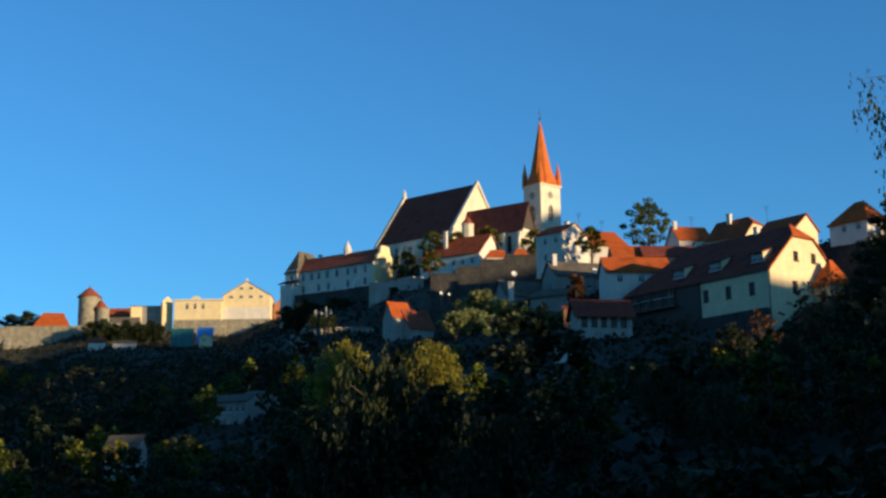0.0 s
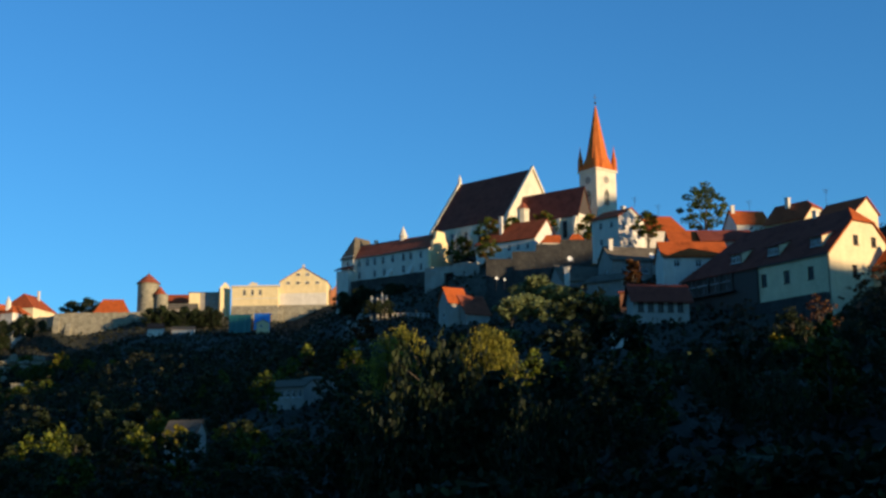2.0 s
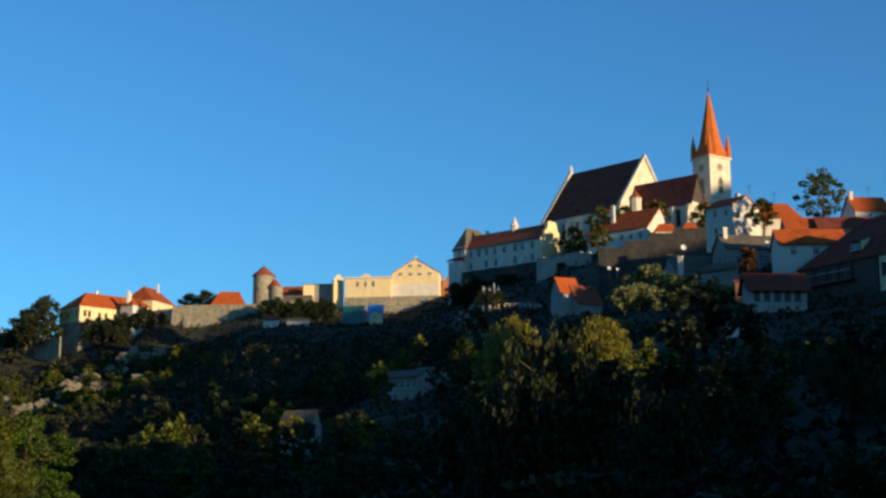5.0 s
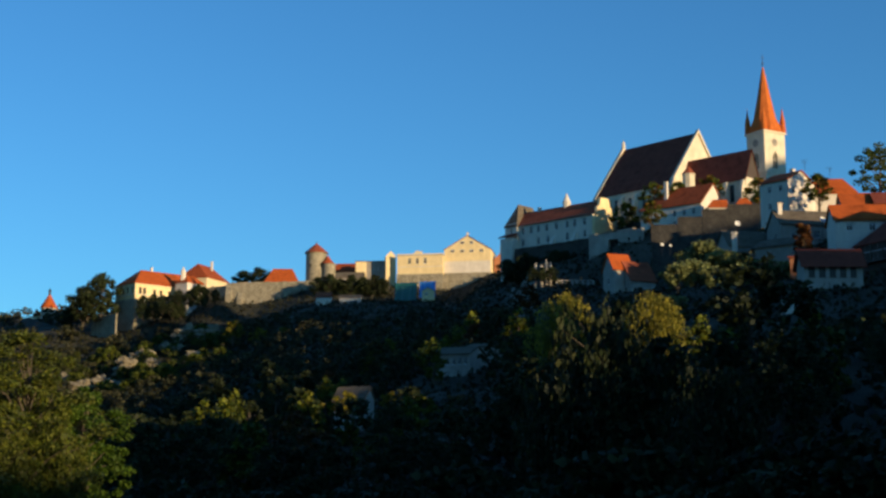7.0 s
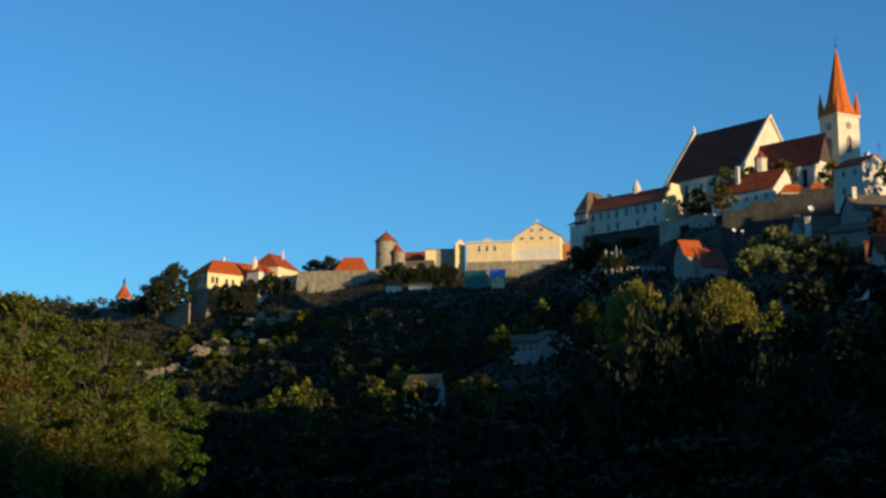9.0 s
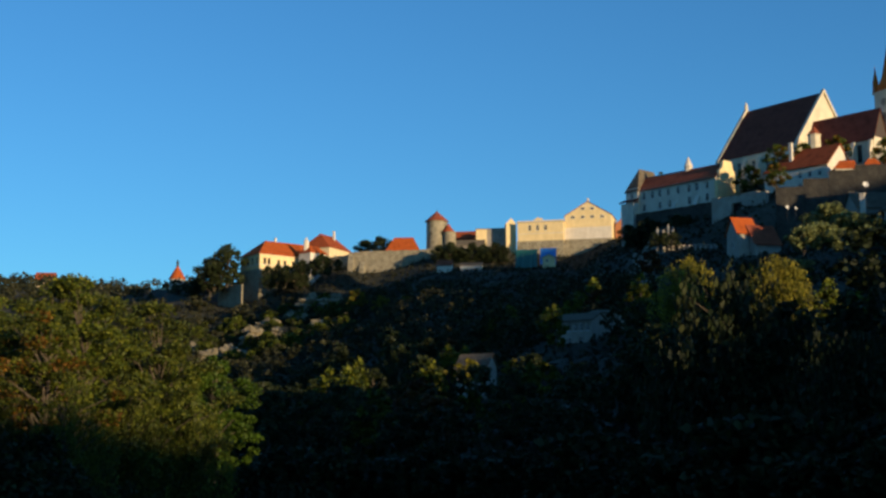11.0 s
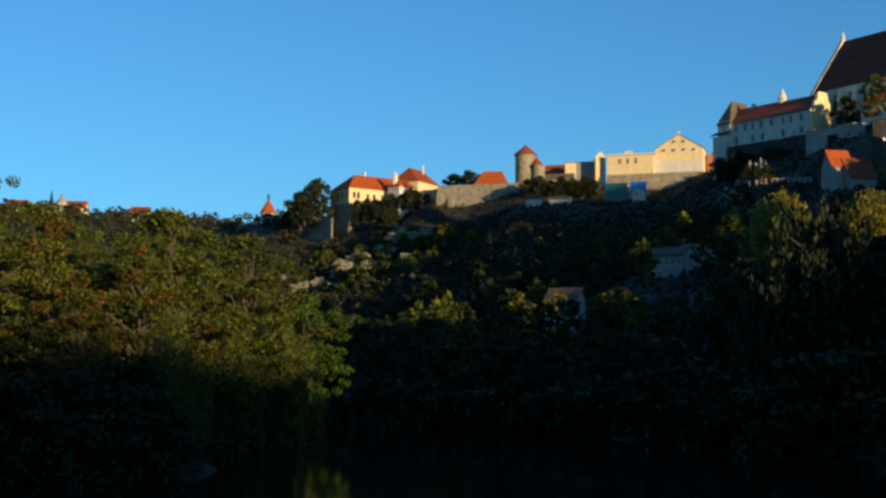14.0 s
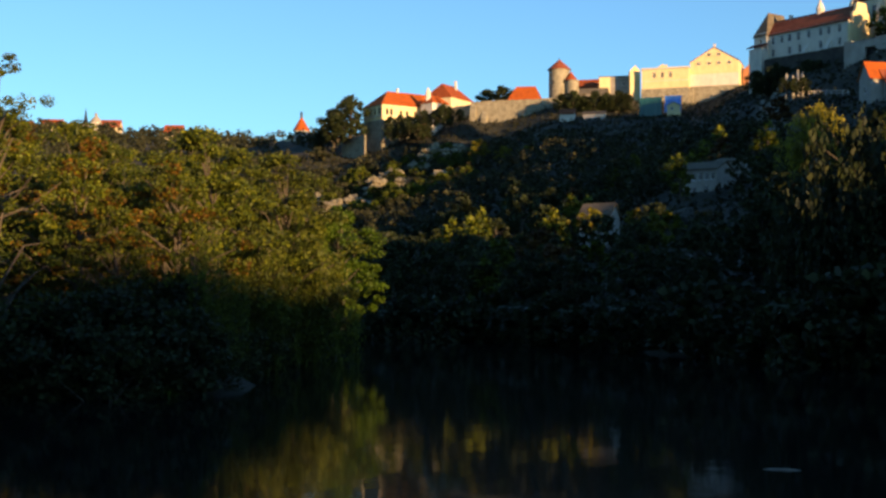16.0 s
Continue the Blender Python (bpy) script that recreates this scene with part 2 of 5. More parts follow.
def window(parent, m, w, h, frame_mat=None, bars=1, deep=0.16, glass=None):
    """A window set back in its opening: frame with a mullion and a transom, and the pane behind."""
    fm = frame_mat or FRAMEW
    t = min(0.09, w * 0.09)
    bm = bmesh.new()
    for x in (-w / 2, w / 2 - t):
        box(bm, x, deep, -h / 2, x + t, deep + 0.07, h / 2, m)
    for z in (-h / 2, h / 2 - t):
        box(bm, -w / 2 + t, deep, z, w / 2 - t, deep + 0.07, z + t, m)
    if bars:
        box(bm, -t / 2, deep + 0.01, -h / 2 + t, t / 2, deep + 0.06, h / 2 - t, m)
        box(bm, -w / 2 + t, deep + 0.01, h * 0.16, -t / 2, deep + 0.06, h * 0.16 + t, m)
        box(bm, t / 2, deep + 0.01, h * 0.16, w / 2 - t, deep + 0.06, h * 0.16 + t, m)
    win = part("window", bm, fm, parent)
    part("pane", box(bmesh.new(), -w / 2 + 0.01, deep + 0.08, -h / 2 + 0.01, w / 2 - 0.01, deep + 0.11, h / 2 - 0.01, m), glass or GLASS, win, "dark glass pane")
    part("sill", box(bmesh.new(), -w / 2 - 0.1, -0.09, -h / 2 - 0.09, w / 2 + 0.1, deep, -h / 2 - 0.005, m), fm, win)
    return win


def roof_mesh(W, L, ze, zr, axis="Y", ends=((1, 0), (1, 0)), over=0.35, thick=0.22):
    """A pitched roof over the plan 0..W, 0..L. Each end is (q, s): the share of the height at which a hip begins (1: a gable) and how far the ridge stands back."""
    bm = bmesh.new()
    if axis == "X":
        W, L = L, W
    h, half = zr - ze, W / 2
    drop = over * h / half
    def pt(x, y, z):
        return Vector((y, x, z)) if axis == "X" else Vector((x, y, z))
    (q0, s0), (q1, s1) = ends
    y0, y1 = -over, L + over
    for side in (-1, 1):
        xe = half + side * (half + over)
        poly = [pt(xe, y0, ze - drop)]
        if 0 < q0 < 0.999:
            poly.append(pt(half + side * half * (1 - q0), y0, ze + q0 * h))
        r0 = y0 if q0 >= 0.999 else s0
        r1 = y1 if q1 >= 0.999 else L - s1
        poly += [pt(half, r0, zr), pt(half, r1, zr)]
        if 0 < q1 < 0.999:
            poly.append(pt(half + side * half * (1 - q1), y1, ze + q1 * h))
        poly.append(pt(xe, y1, ze - drop))
        solid(bm, poly, (0, 0, -thick))
    for q, s, y, r in ((q0, s0, y0, s0), (q1, s1, y1, L - s1)):
        if q < 0.999:
            k = half * (1 - q) + (over if q == 0 else 0)
            z = ze + q * h - (drop if q == 0 else 0)
            solid(bm, [pt(half - k, y, z), pt(half + k, y, z), pt(half, r, zr)], (0, 0, -thick))
    return bm


def chimney_on(parent, x, y, z0, z1, w=0.8, mat=None):
    bm = box(bmesh.new(), x - w / 2, y - w / 2, z0, x + w / 2, y + w / 2, z1)
    box(bm, x - w / 2 - 0.1, y - w / 2 - 0.1, z1, x + w / 2 + 0.1, y + w / 2 + 0.1, z1 + 0.18)
    c = part("chimney", bm, mat or WHITE, parent, "plastered chimney")
    part("flue", box(bmesh.new(), x - w / 4, y - w / 4, z1 + 0.18, x + w / 4, y + w / 4, z1 + 0.3), DARK, c)


FOOT = []  # plans of the buildings, kept clear of trees


def plan_matrix(x, y, z, a):
    """Local x runs along the face that looks right, local y along the face that looks left."""
    return pose(x, y, z, 0, 0, 90 - a)


def body(h, W, L, eave, ridge, axis="Y", ends=((1, 0), (1, 0)), wall=None, roof=None, left=(), right=(), size=(1.1, 1.6), x0=0.0, y0=0.0,
         sunk=5.0, over=0.35, thick=0.4, label="", rlabel="", gwin=(), frame_mat=None):
    """Four walls with their windows, the gables and the roof. left, right: (along, height) of windows in those faces."""
    wall, roof = wall or WHITE, roof or RED
    at = pose(x0, y0, 0)
    mr = at                                   # right face: local x along x, inside is +y
    ml = at @ pose(0, L, 0, 0, 0, -90)        # left face: runs from y = L back to 0, inside is +x
    bm = bmesh.new()
    hr = [(c, z, size[0], size[1]) for c, z in right]
    hl = [(L - c, z, size[0], size[1]) for c, z in left]
    wall_cells(bm, W, -sunk, eave, thick, hr, mr)
    wall_cells(bm, L - thick, -sunk, eave, thick, hl, ml)
    box(bm, W - thick, thick, -sunk, W, L, eave, at)
    box(bm, thick, L - thick, -sunk, W - thick, L, eave, at)
    span, run = (W, L) if axis == "Y" else (L, W)
    for (q, s), pos in zip(ends, (0.0, run - thick)):
        if q > 0:
            q = min(q, 1)
            rise = (ridge - eave) * q
            k = span / 2 * (1 - q)
            prof = [(0, eave), (span, eave)] + ([(span / 2, ridge)] if q >= 0.999 else [(span / 2 + k, eave + rise), (span / 2 - k, eave + rise)])
            pts = [at @ (Vector((p, pos, z)) if axis == "Y" else Vector((pos, p, z))) for p, z in prof]
            part("gable", solid(bmesh.new(), pts, (at.to_3x3() @ Vector((0, thick, 0) if axis == "Y" else (thick, 0, 0)))), wall, h)
    bmesh.ops.remove_doubles(bm, verts=bm.verts, dist=0.002)
    w = part("wall", bm, wall, h, label)
    part("roof", (lambda b: (b.transform(at), b)[1])(roof_mesh(W, L, eave + 0.02, ridge + 0.02, axis, ends, over)), roof, h, rlabel)
    for c, z in right:
        window(h, mr @ pose(c, 0, z), size[0] - 0.02, size[1] - 0.02, frame_mat)
    for c, z in left:
        window(h, ml @ pose(L - c, 0, z), size[0] - 0.02, size[1] - 0.02, frame_mat)
    for c, z in gwin:
        window(h, mr @ pose(c, -0.3, z), size[0], size[1], frame_mat)
    return w


def house(name, label, x, y, a, z0, W, L, eave, ridge, **k):
    """A house whose nearest corner stands at (x, y); heights are above the river."""
    cat, group = k.pop("category", "house"), k.pop("group", "")
    chim = k.pop("chimneys", ())
    h = thing(name, plan_matrix(x, y, z0, a), label, cat, group)
    for key in ("left", "right", "gwin"):
        if key in k:
            k[key] = [(c, z - z0) for c, z in k[key]]
    body(h, W, L, eave - z0, ridge - z0, **k)
    for cx, cy, za, zb, *m in chim:
        chimney_on(h, cx, cy, za - z0, zb - z0, 0.8, *m)
    FOOT.append((plan_matrix(x, y, z0, a).inverted(), W, L))
    return h


# ---- the valley ----
# (bearing, then range and height along it): shore, slope, terraces, town
SECTIONS = (
    (-60, (40, -2, 62, 4, 120, 10, 300, 30, 500, 60, 800, 95)),
    (-38, (46, -2, 57, 0.8, 120, 3, 300, 18, 480, 40, 800, 104)),
    (-29, (46, -2, 57, 0.8, 98, -2, 150, -1, 330, 12, 480, 36, 600, 64, 640, 76, 820, 104)),
    (-24, (140, -2, 165, 2, 330, 14, 470, 36, 520, 52, 550, 58, 572, 66, 600, 78, 660, 86)),
    (-21, (135, -2, 160, 2, 330, 16, 470, 44, 520, 58, 545, 64, 562, 72, 585, 84, 660, 88)),
    (-18.5, (130, -2, 155, 2, 330, 22, 480, 53, 530, 65, 545, 72, 565, 84, 640, 88)),
    (-14, (115, -2, 135, 2, 210, 10, 330, 30, 480, 67, 505, 73, 520, 77, 535, 81, 548, 87, 640, 88)),
    (-9, (92, -2, 104, 1, 235, 22, 330, 38, 480, 68, 525, 78, 545, 86, 640, 90)),
    (-7, (86, -2, 100, 2, 150, 9, 240, 24, 330, 42, 430, 66, 480, 76, 520, 87, 545, 92, 640, 93)),
    (-5, (80, -2, 94, 2, 150, 11, 240, 24, 320, 51, 362, 64, 376, 70, 430, 78, 545, 92)),
    (0, (72, -2, 88, 3, 150, 15, 200, 26, 300, 47, 324, 54, 334, 58, 341, 67, 350, 72, 366, 78, 420, 82)),
    (5, (66, -2, 84, 4, 186, 25, 225, 37, 240, 41, 285, 57, 318, 60, 330, 63, 340, 71, 350, 76, 420, 82)),
    (13, (60, -2, 80, 5, 150, 20, 196, 29, 212, 33, 235, 40, 262, 57, 300, 66, 400, 74)),
    (20, (56, -2, 76, 5, 130, 22, 205, 40, 300, 64, 400, 74)),
    (60, (50, -2, 80, 5, 200, 40, 400, 80)),
)


def section_height(sec, r):
    return float(np.interp(r, sec[1][0::2], sec[1][1::2]))


_bear = [s[0] for s in SECTIONS]


def ground_height(x, y, rough=True):
    r, az = math.hypot(x, y), math.degrees(math.atan2(x, y))
    if az <= _bear[0]:
        z = section_height(SECTIONS[0], r)
    elif az >= _bear[-1]:
        z = section_height(SECTIONS[-1], r)
    else:
        k = max(i for i in range(len(_bear)) if _bear[i] <= az)
        k = min(k, len(_bear) - 2)
        f = (az - _bear[k]) / (_bear[k + 1] - _bear[k])
        f = f * f * (3 - 2 * f)
        z = (1 - f) * section_height(SECTIONS[k], r) + f * section_height(SECTIONS[k + 1], r)
    # the river comes from behind
    back = min(1.0, max(0.0, (abs(az) - 70) / 30))
    z = z * (1 - back) + back * (-2 if abs(x) < 30 else min(6, (abs(x) - 30) * 0.3 - 2))
    # unseen hill across the river towards the morning sun, crest shaped to cast shade
    u, v = 0.857 * x - 0.515 * y, 0.515 * x + 0.857 * y
    hill = float(np.interp(v, (-45, 48, 63, 70, 76, 84, 106, 114, 122, 138, 144, 148, 160, 170, 183, 189, 207, 212, 217, 227, 242, 247, 258, 266, 271, 286, 296, 310, 320, 330, 364, 377, 393, 432, 560), (36, 41, 40, 46, 58, 65, 65, 52, 50, 54, 65, 68, 73, 81, 81, 78, 77, 80, 85, 89, 93, 98, 104, 106, 114, 116, 126, 134, 141, 146, 150, 149, 145, 150, 155)))
    hill += 2.0 * noise.noise(Vector((v / 11, u / 60, 5)))
    s = min(1.0, max(0.0, (u - 40) / 200))
    z = max(z, hill * s * s * (3 - 2 * s) - 2)
    # unseen valley side added at the camera's back to hold off skylight
    s, e = min(1.0, max(0.0, (-y - 45) / 170)), min(1.0, max(0.0, (130 - x) / 90))
    z = max(z, 118 * s * s * (3 - 2 * s) * e * e * (3 - 2 * e) - 2)
    if rough and r > 50:
        p = Vector((x, y, 0))
        z += (noise.noise(p / 38) * 2.2 + noise.noise(p / 13) * 1.1 + noise.noise(p / 5) * 0.45) * min(1, max(0, (z + 1) / 8))
    return z


def build_ground():
    bear = list(np.arange(-60, 40.01, 0.45)) + list(np.arange(44, 300, 4.0))
    rng = [0.0] + list(np.geomspace(12, 46, 8)) + list(np.arange(50, 660, 5.0)) + list(np.geomspace(680, 4000, 14))
    verts, faces = [], []
    for r in rng:
        for b in bear:
            x, y = r * math.sin(radians(b)), r * math.cos(radians(b))
            verts.append((x, y, ground_height(x, y) if r else -2))
    nb = len(bear)
    for i in range(len(rng) - 1):
        for j in range(nb):
            k = (j + 1) % nb
            faces.append((i * nb + j, i * nb + k, (i + 1) * nb + k, (i + 1) * nb + j))
    me = bpy.data.meshes.new("ground")
    me.from_pydata(verts, [], faces)
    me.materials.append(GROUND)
    for p in me.polygons:
        p.use_smooth = True
    me.update()
    return tagged(new("ground", me), "steep valley side with grass, scrub and bare rock", "ground", kind="structure")


build_ground()
_w = bmesh.new()
solid(_w, [(-260, -300, 0), (140, -300, 0), (140, 190, 0), (-260, 190, 0)], (0, 0, -0.6))
tagged(mesh_ob("water", _w, WATER), "dark still river water with soft ripples", "river", kind="structure")


# ---- church on the hill ----
def church():
    z0 = 79.0
    c = thing("church", plan_matrix(1.8, 365.0, z0, 38), "gothic church with steep brown roof, cream walls and orange spire", "church")
    inv = c.matrix_world.inverted()
    body(c, 26.0, 26.5, 86.2 - z0, 102.6 - z0, wall=CHURCH, roof=BROWN, left=[(4, 82.6 - z0), (9, 82.6 - z0), (14, 82.6 - z0), (19, 82.6 - z0)], size=(1.3, 3.6), over=0.1, label="nave wall of cream plaster", rlabel="steep brown tiled nave roof")
    # raised gable copings
    for y in (-0.55, 26.2):
        bm = bmesh.new()
        for s in (-1, 1):
            solid(bm, [(13 + s * 13.4, y, 7.0), (13 + s * 13.4, y + 0.9, 7.0), (13, y + 0.9, 24.5), (13, y, 24.5)], (0, 0, -1.0))
        part("coping", bm, CHURCH, c)
    bm = lathe(bmesh.new(), [(0.5, 24.0), (0.5, 25.2), (0.0, 26.6)], 6, 13, 26.6)
    part("finial", bm, CHURCH, c)
    # choir
    sub = inv @ plan_matrix(21.4, 357.4, z0, 34)
    def moved(b):
        b.transform(sub)
        return b
    bm = bmesh.new()
    holes = [(3.2, 81.6 - z0, 1.4, 4.6), (8.2, 81.6 - z0, 1.4, 4.6), (13.2, 81.6 - z0, 1.4, 4.6)]
    wall_cells(bm, 17.4, -5, 85.6 - z0, 0.5, holes, pose(0, 17.4, 0, 0, 0, -90))
    box(bm, 0.5, 0, -5, 7, 0.5, 85.6 - z0)
    box(bm, 6.5, 0.5, -5, 7, 17.4, 85.6 - z0)
    part("choir_wall", moved(bm), CHURCH, c)
    # gable coloured dark so that its sunward face doesn't show as lit
    part("choir_gable", moved(solid(bmesh.new(), [(0, 0.02, 6.62), (7, 0.02, 6.62), (3.5, 0.02, 14.4)], (0, 0.4, 0))), FRAMEB, c, "choir gable darkened against the sun")
    part("choir_roof", moved(roof_mesh(7, 19.5, 85.6 - z0, 93.6 - z0, "Y", ((1, 0), (1, 0)), over=0.3)), BROWN, c, "brown tiled choir roof")
    for cx, cz, w, h in holes:
        window(c, sub @ pose(0, 17.4, 0, 0, 0, -90) @ pose(cx, 0, cz), w, h, IRON)
    for yy in (0.7, 5.7, 10.7, 15.7):
        bm = bmesh.new()
        solid(bm, [(0, yy - 0.45, -5), (-1.9, yy - 0.45, -5), (-1.7, yy - 0.45, 2.6), (-0.9, yy - 0.45, 5.2), (0, yy - 0.45, 6.2)], (0, 0.9, 0))
        part("buttress", moved(bm), CHURCH, c)
    for yy in (2.0, 6.5, 11.5, 16.5, 21.5):
        bm = bmesh.new()
        solid(bm, [(0, yy - 0.5, -5), (-2.0, yy - 0.5, -5), (-1.7, yy - 0.5, 3.2), (-0.8, yy - 0.5, 5.4), (0, yy - 0.5, 6.2)], (0, 1.0, 0))
        part("buttress", bm, CHURCH, c)
    # stair turret in the corner of nave and choir
    tx, ty = (inv @ Vector((6.8, 361.3, 0))).xy
    part("stair_turret", lathe(bmesh.new(), [(1.6, -5), (1.6, 8.2), (1.8, 8.3), (1.8, 8.6)], 8, tx, ty), CHURCH, c, "eight-sided stair turret")
    part("turret_cap", lathe(bmesh.new(), [(1.9, 8.6), (0.9, 9.8), (0.0, 11.0)], 8, tx, ty), RUST, c)
    # tower
    tw = inv @ plan_matrix(28.2, 378.8, 83.6, 50) @ Matrix.Scale(1.061, 4)
    A, B, top = 7.4, 6.6, 97.6 - z0
    def up(b):
        b.transform(tw)
        return b
    bm = bmesh.new()
    bell = [(A / 2, 90.2 - z0, 1.7, 4.6)]
    wall_cells(bm, A, -5, top, 0.6, bell, pose(0, 0, 0))
    wall_cells(bm, B - 0.6, -5, top, 0.6, [(B / 2, 90.2 - z0, 1.7, 4.6)], pose(0, B, 0, 0, 0, -90))
    box(bm, A - 0.6, 0.6, -5, A, B, top)
    box(bm, 0.6, B - 0.6, -5, A - 0.6, B, top)
    shaft = part("tower_shaft", up(bm), CHURCH, c, "cream plastered tower shaft")
    for zc, o, hh in ((top - 0.1, 0.35, 0.5), (86.4 - z0, 0.16, 0.35)):
        bm = bmesh.new()
        box(bm, -o, -o, zc, A + o, 0, zc + hh)
        box(bm, -o, 0, zc, 0, B + o, zc + hh)
        box(bm, A, 0, zc, A + o, B + o, zc + hh)
        box(bm, 0, B, zc, A, B + o, zc + hh)
        bmesh.ops.remove_doubles(bm, verts=bm.verts, dist=0.002)
        part("cornice", up(bm), CHURCH, c)
    for face in (pose(A / 2, 0, 0), pose(0, B / 2, 0, 0, 0, -90)):
        # pointed belfry opening with its tracery
        zc = 90.2 - z0
        bm = bmesh.new()
        box(bm, -0.85, 0.45, zc - 2.3, 0.85, 0.5, zc + 2.3, tw @ face)
        opening = part("belfry_opening", bm, DARK, c, "dark pointed belfry opening")
        bm = bmesh.new()
        for s in (-1, 1):
            pts = [(s * 0.86, -0.02, zc + 2.3), (s * 0.86, -0.02, zc + 0.9), (s * 0.6, -0.02, zc + 1.7), (0, -0.02, zc + 2.3)]
            solid(bm, [tw @ face @ Vector(p) for p in pts], (tw @ face).to_3x3() @ Vector((0, 0.3, 0)))
        box(bm, -0.09, 0.15, zc - 2.3, 0.09, 0.35, zc + 2.1, tw @ face)
        box(bm, -0.85, 0.15, zc - 0.1, 0.85, 0.3, zc + 0.06, tw @ face)
        part("tracery", bm, CHURCH, opening)
        # clock
        bm = lathe(bmesh.new(), [(0.0, 0.06), (0.95, 0.06), (1.05, 0.0)], 24)
        bm.transform(tw @ face @ pose(0, 0, 95.0 - z0, 90, 0, 0))
        clock = part("clock_face", bm, GREY, c, "round tower clock face")
        bm = box(bmesh.new(), -0.05, -0.1, 95.0 - z0, 0.05, -0.07, 95.8 - z0, tw @ face)
        box(bm, 0.0, -0.1, 95.0 - z0 - 0.05, 0.55, -0.07, 95.0 - z0 + 0.05, tw @ face)
        part("clock_hand", bm, IRON, clock)
    # spire: a square flared foot running into eight sides
    cx, cy = A / 2, B / 2
    bm = bmesh.new()
    rings = []
    for z, r, sq in ((top + 0.4, 5.05, 1.0), (top + 1.6, 4.35, 0.75), (top + 4.2, 3.15, 0.0), (top + 11, 1.75, 0.0), (top + 17.8, 0.45, 0.0), (top + 19.0, 0.12, 0.0)):
        ring = []
        for i in range(8):
            ang = math.tau * (i + 0.5) / 8
            x, y = r * math.cos(ang), r * math.sin(ang)
            if sq:
                e = 3.9
                sx, sy = max(-e, min(e, x * 1.1)), max(-e, min(e, y * 1.1))
                x, y = x * (1 - sq) + sx * sq, y * (1 - sq) + sy * sq
            ring.append(bm.verts.new((cx + x, cy + y, z)))
        rings.append(ring)
    for ra, rb in zip(rings, rings[1:]):
        for i in range(8):
            bm.faces.new((ra[i], ra[(i + 1) % 8], rb[(i + 1) % 8], rb[i]))
    bm.faces.new(rings[-1])
    bm.faces.new(rings[0][::-1])
    spire = part("spire", up(bm), SPIRE, c, "tall orange tiled spire")
    for px, py in ((0.3, 0.3), (A - 0.3, 0.3), (0.3, B - 0.3), (A - 0.3, B - 0.3)):
        bm = lathe(bmesh.new(), [(0.85, top + 0.4), (0.7, top + 3.0), (0.78, top + 3.05), (0.3, top + 5.4), (0.0, top + 7.6)], 8, px, py)
        part("pinnacle", up(bm), SPIRE, spire)
    bm = lathe(bmesh.new(), [(0.07, top + 18.8), (0.07, top + 19.6), (0.28, top + 19.8), (0.28, top + 20.1), (0.07, top + 20.3), (0.06, top + 22.6)], 8, cx, cy)
    box(bm, cx - 0.55, cy - 0.05, top + 21.5, cx + 0.55, cy + 0.05, top + 21.62)
    part("cross", up(bm), IRON, spire)
    FOOT.extend([(c.matrix_world.inverted(), 26, 27), (plan_matrix(21.4, 357.4, z0, 34).inverted(), 10, 18), (plan_matrix(28.2, 378.8, z0, 50).inverted(), 8, 8)])
    return c


church()

# ---- convent below the church ----
cv = house("convent_building", "long white two-storey building with dark red roof", -19.3, 367.4, 33, 66.9, 9.2, 27.0, 79.2, 83.6, wall=WHITE, roof=RUST,
           left=[(y, 77.2) for y in (2.8, 6.2, 8.8, 12.6, 16.0, 19.0, 21.6, 24.6)] + [(y, 73.8) for y in (2.8, 8.8, 15.6, 19.0, 24.6)], size=(1.1, 2.1), category="building", chimneys=[(4.6, 22, 82, 84.2)])
part("eaves_cornice", box(bmesh.new(), -0.22, 0.0, 11.85, -0.004, 27.0, 12.15), WHITE, cv)
bm = bmesh.new()
gable_line = [(-0.4, 2), (-0.4, 12.0), (0.6, 12.4), (1.0, 15.0), (2.2, 15.8), (2.8, 18.0), (6.4, 18.0), (7.0, 15.8), (8.2, 15.0), (8.6, 12.4), (9.6, 12.0), (9.6, 2)]
solid(bm, [(x, -0.9, z - 1) for x, z in gable_line], (0, 0.85, 0))
part("baroque_gable", bm, YELLOW, cv, "curved yellow end gable")
for yy, s in ((5.2, 1.0), (12.6, 0.92)):
    bm = bmesh.new()
    solid(bm, [(0, yy, 4.4), (-2.4 * s, yy, 4.4), (-1.5 * s, yy, 5.8), (0, yy, 8.0 * s)], (0, 1.1, 0))
    part("buttress", bm, WHITE, cv, "sloping white buttress")
bm = lathe(bmesh.new(), [(1.1, 15.0), (1.1, 17.4), (1.3, 17.5), (0.6, 19.2), (0.0, 20.6)], 8, 5.0, 12.5)
part("ridge_turret", bm, WHITE, cv, "small white ridge turret")
wg = house("convent_wing", "white corner wing with steep brown hipped roof", -41.6, 381.2, 33, 68.0, 12.0, 4.4, 79.8, 86.0, wall=WHITE, roof=SLATE, axis="X", ends=((0, 3.4), (0, 2.0)), over=0.3, category="building", left=[(2.2, 77.6)], size=(0.9, 1.4))
bm = bmesh.new()
solid(bm, [(-2.6, -0.4, 7.6), (-2.6, 5.0, 7.6), (0, 5.0, 8.8), (0, -0.4, 8.8)], (0, 0, -0.25))
part("lean_to_roof", bm, BROWN, wg)
box_ = box(bmesh.new(), -2.2, 0, -5, -0.05, 4.4, 7.2)
part("lean_to", box_, WHITE, wg)


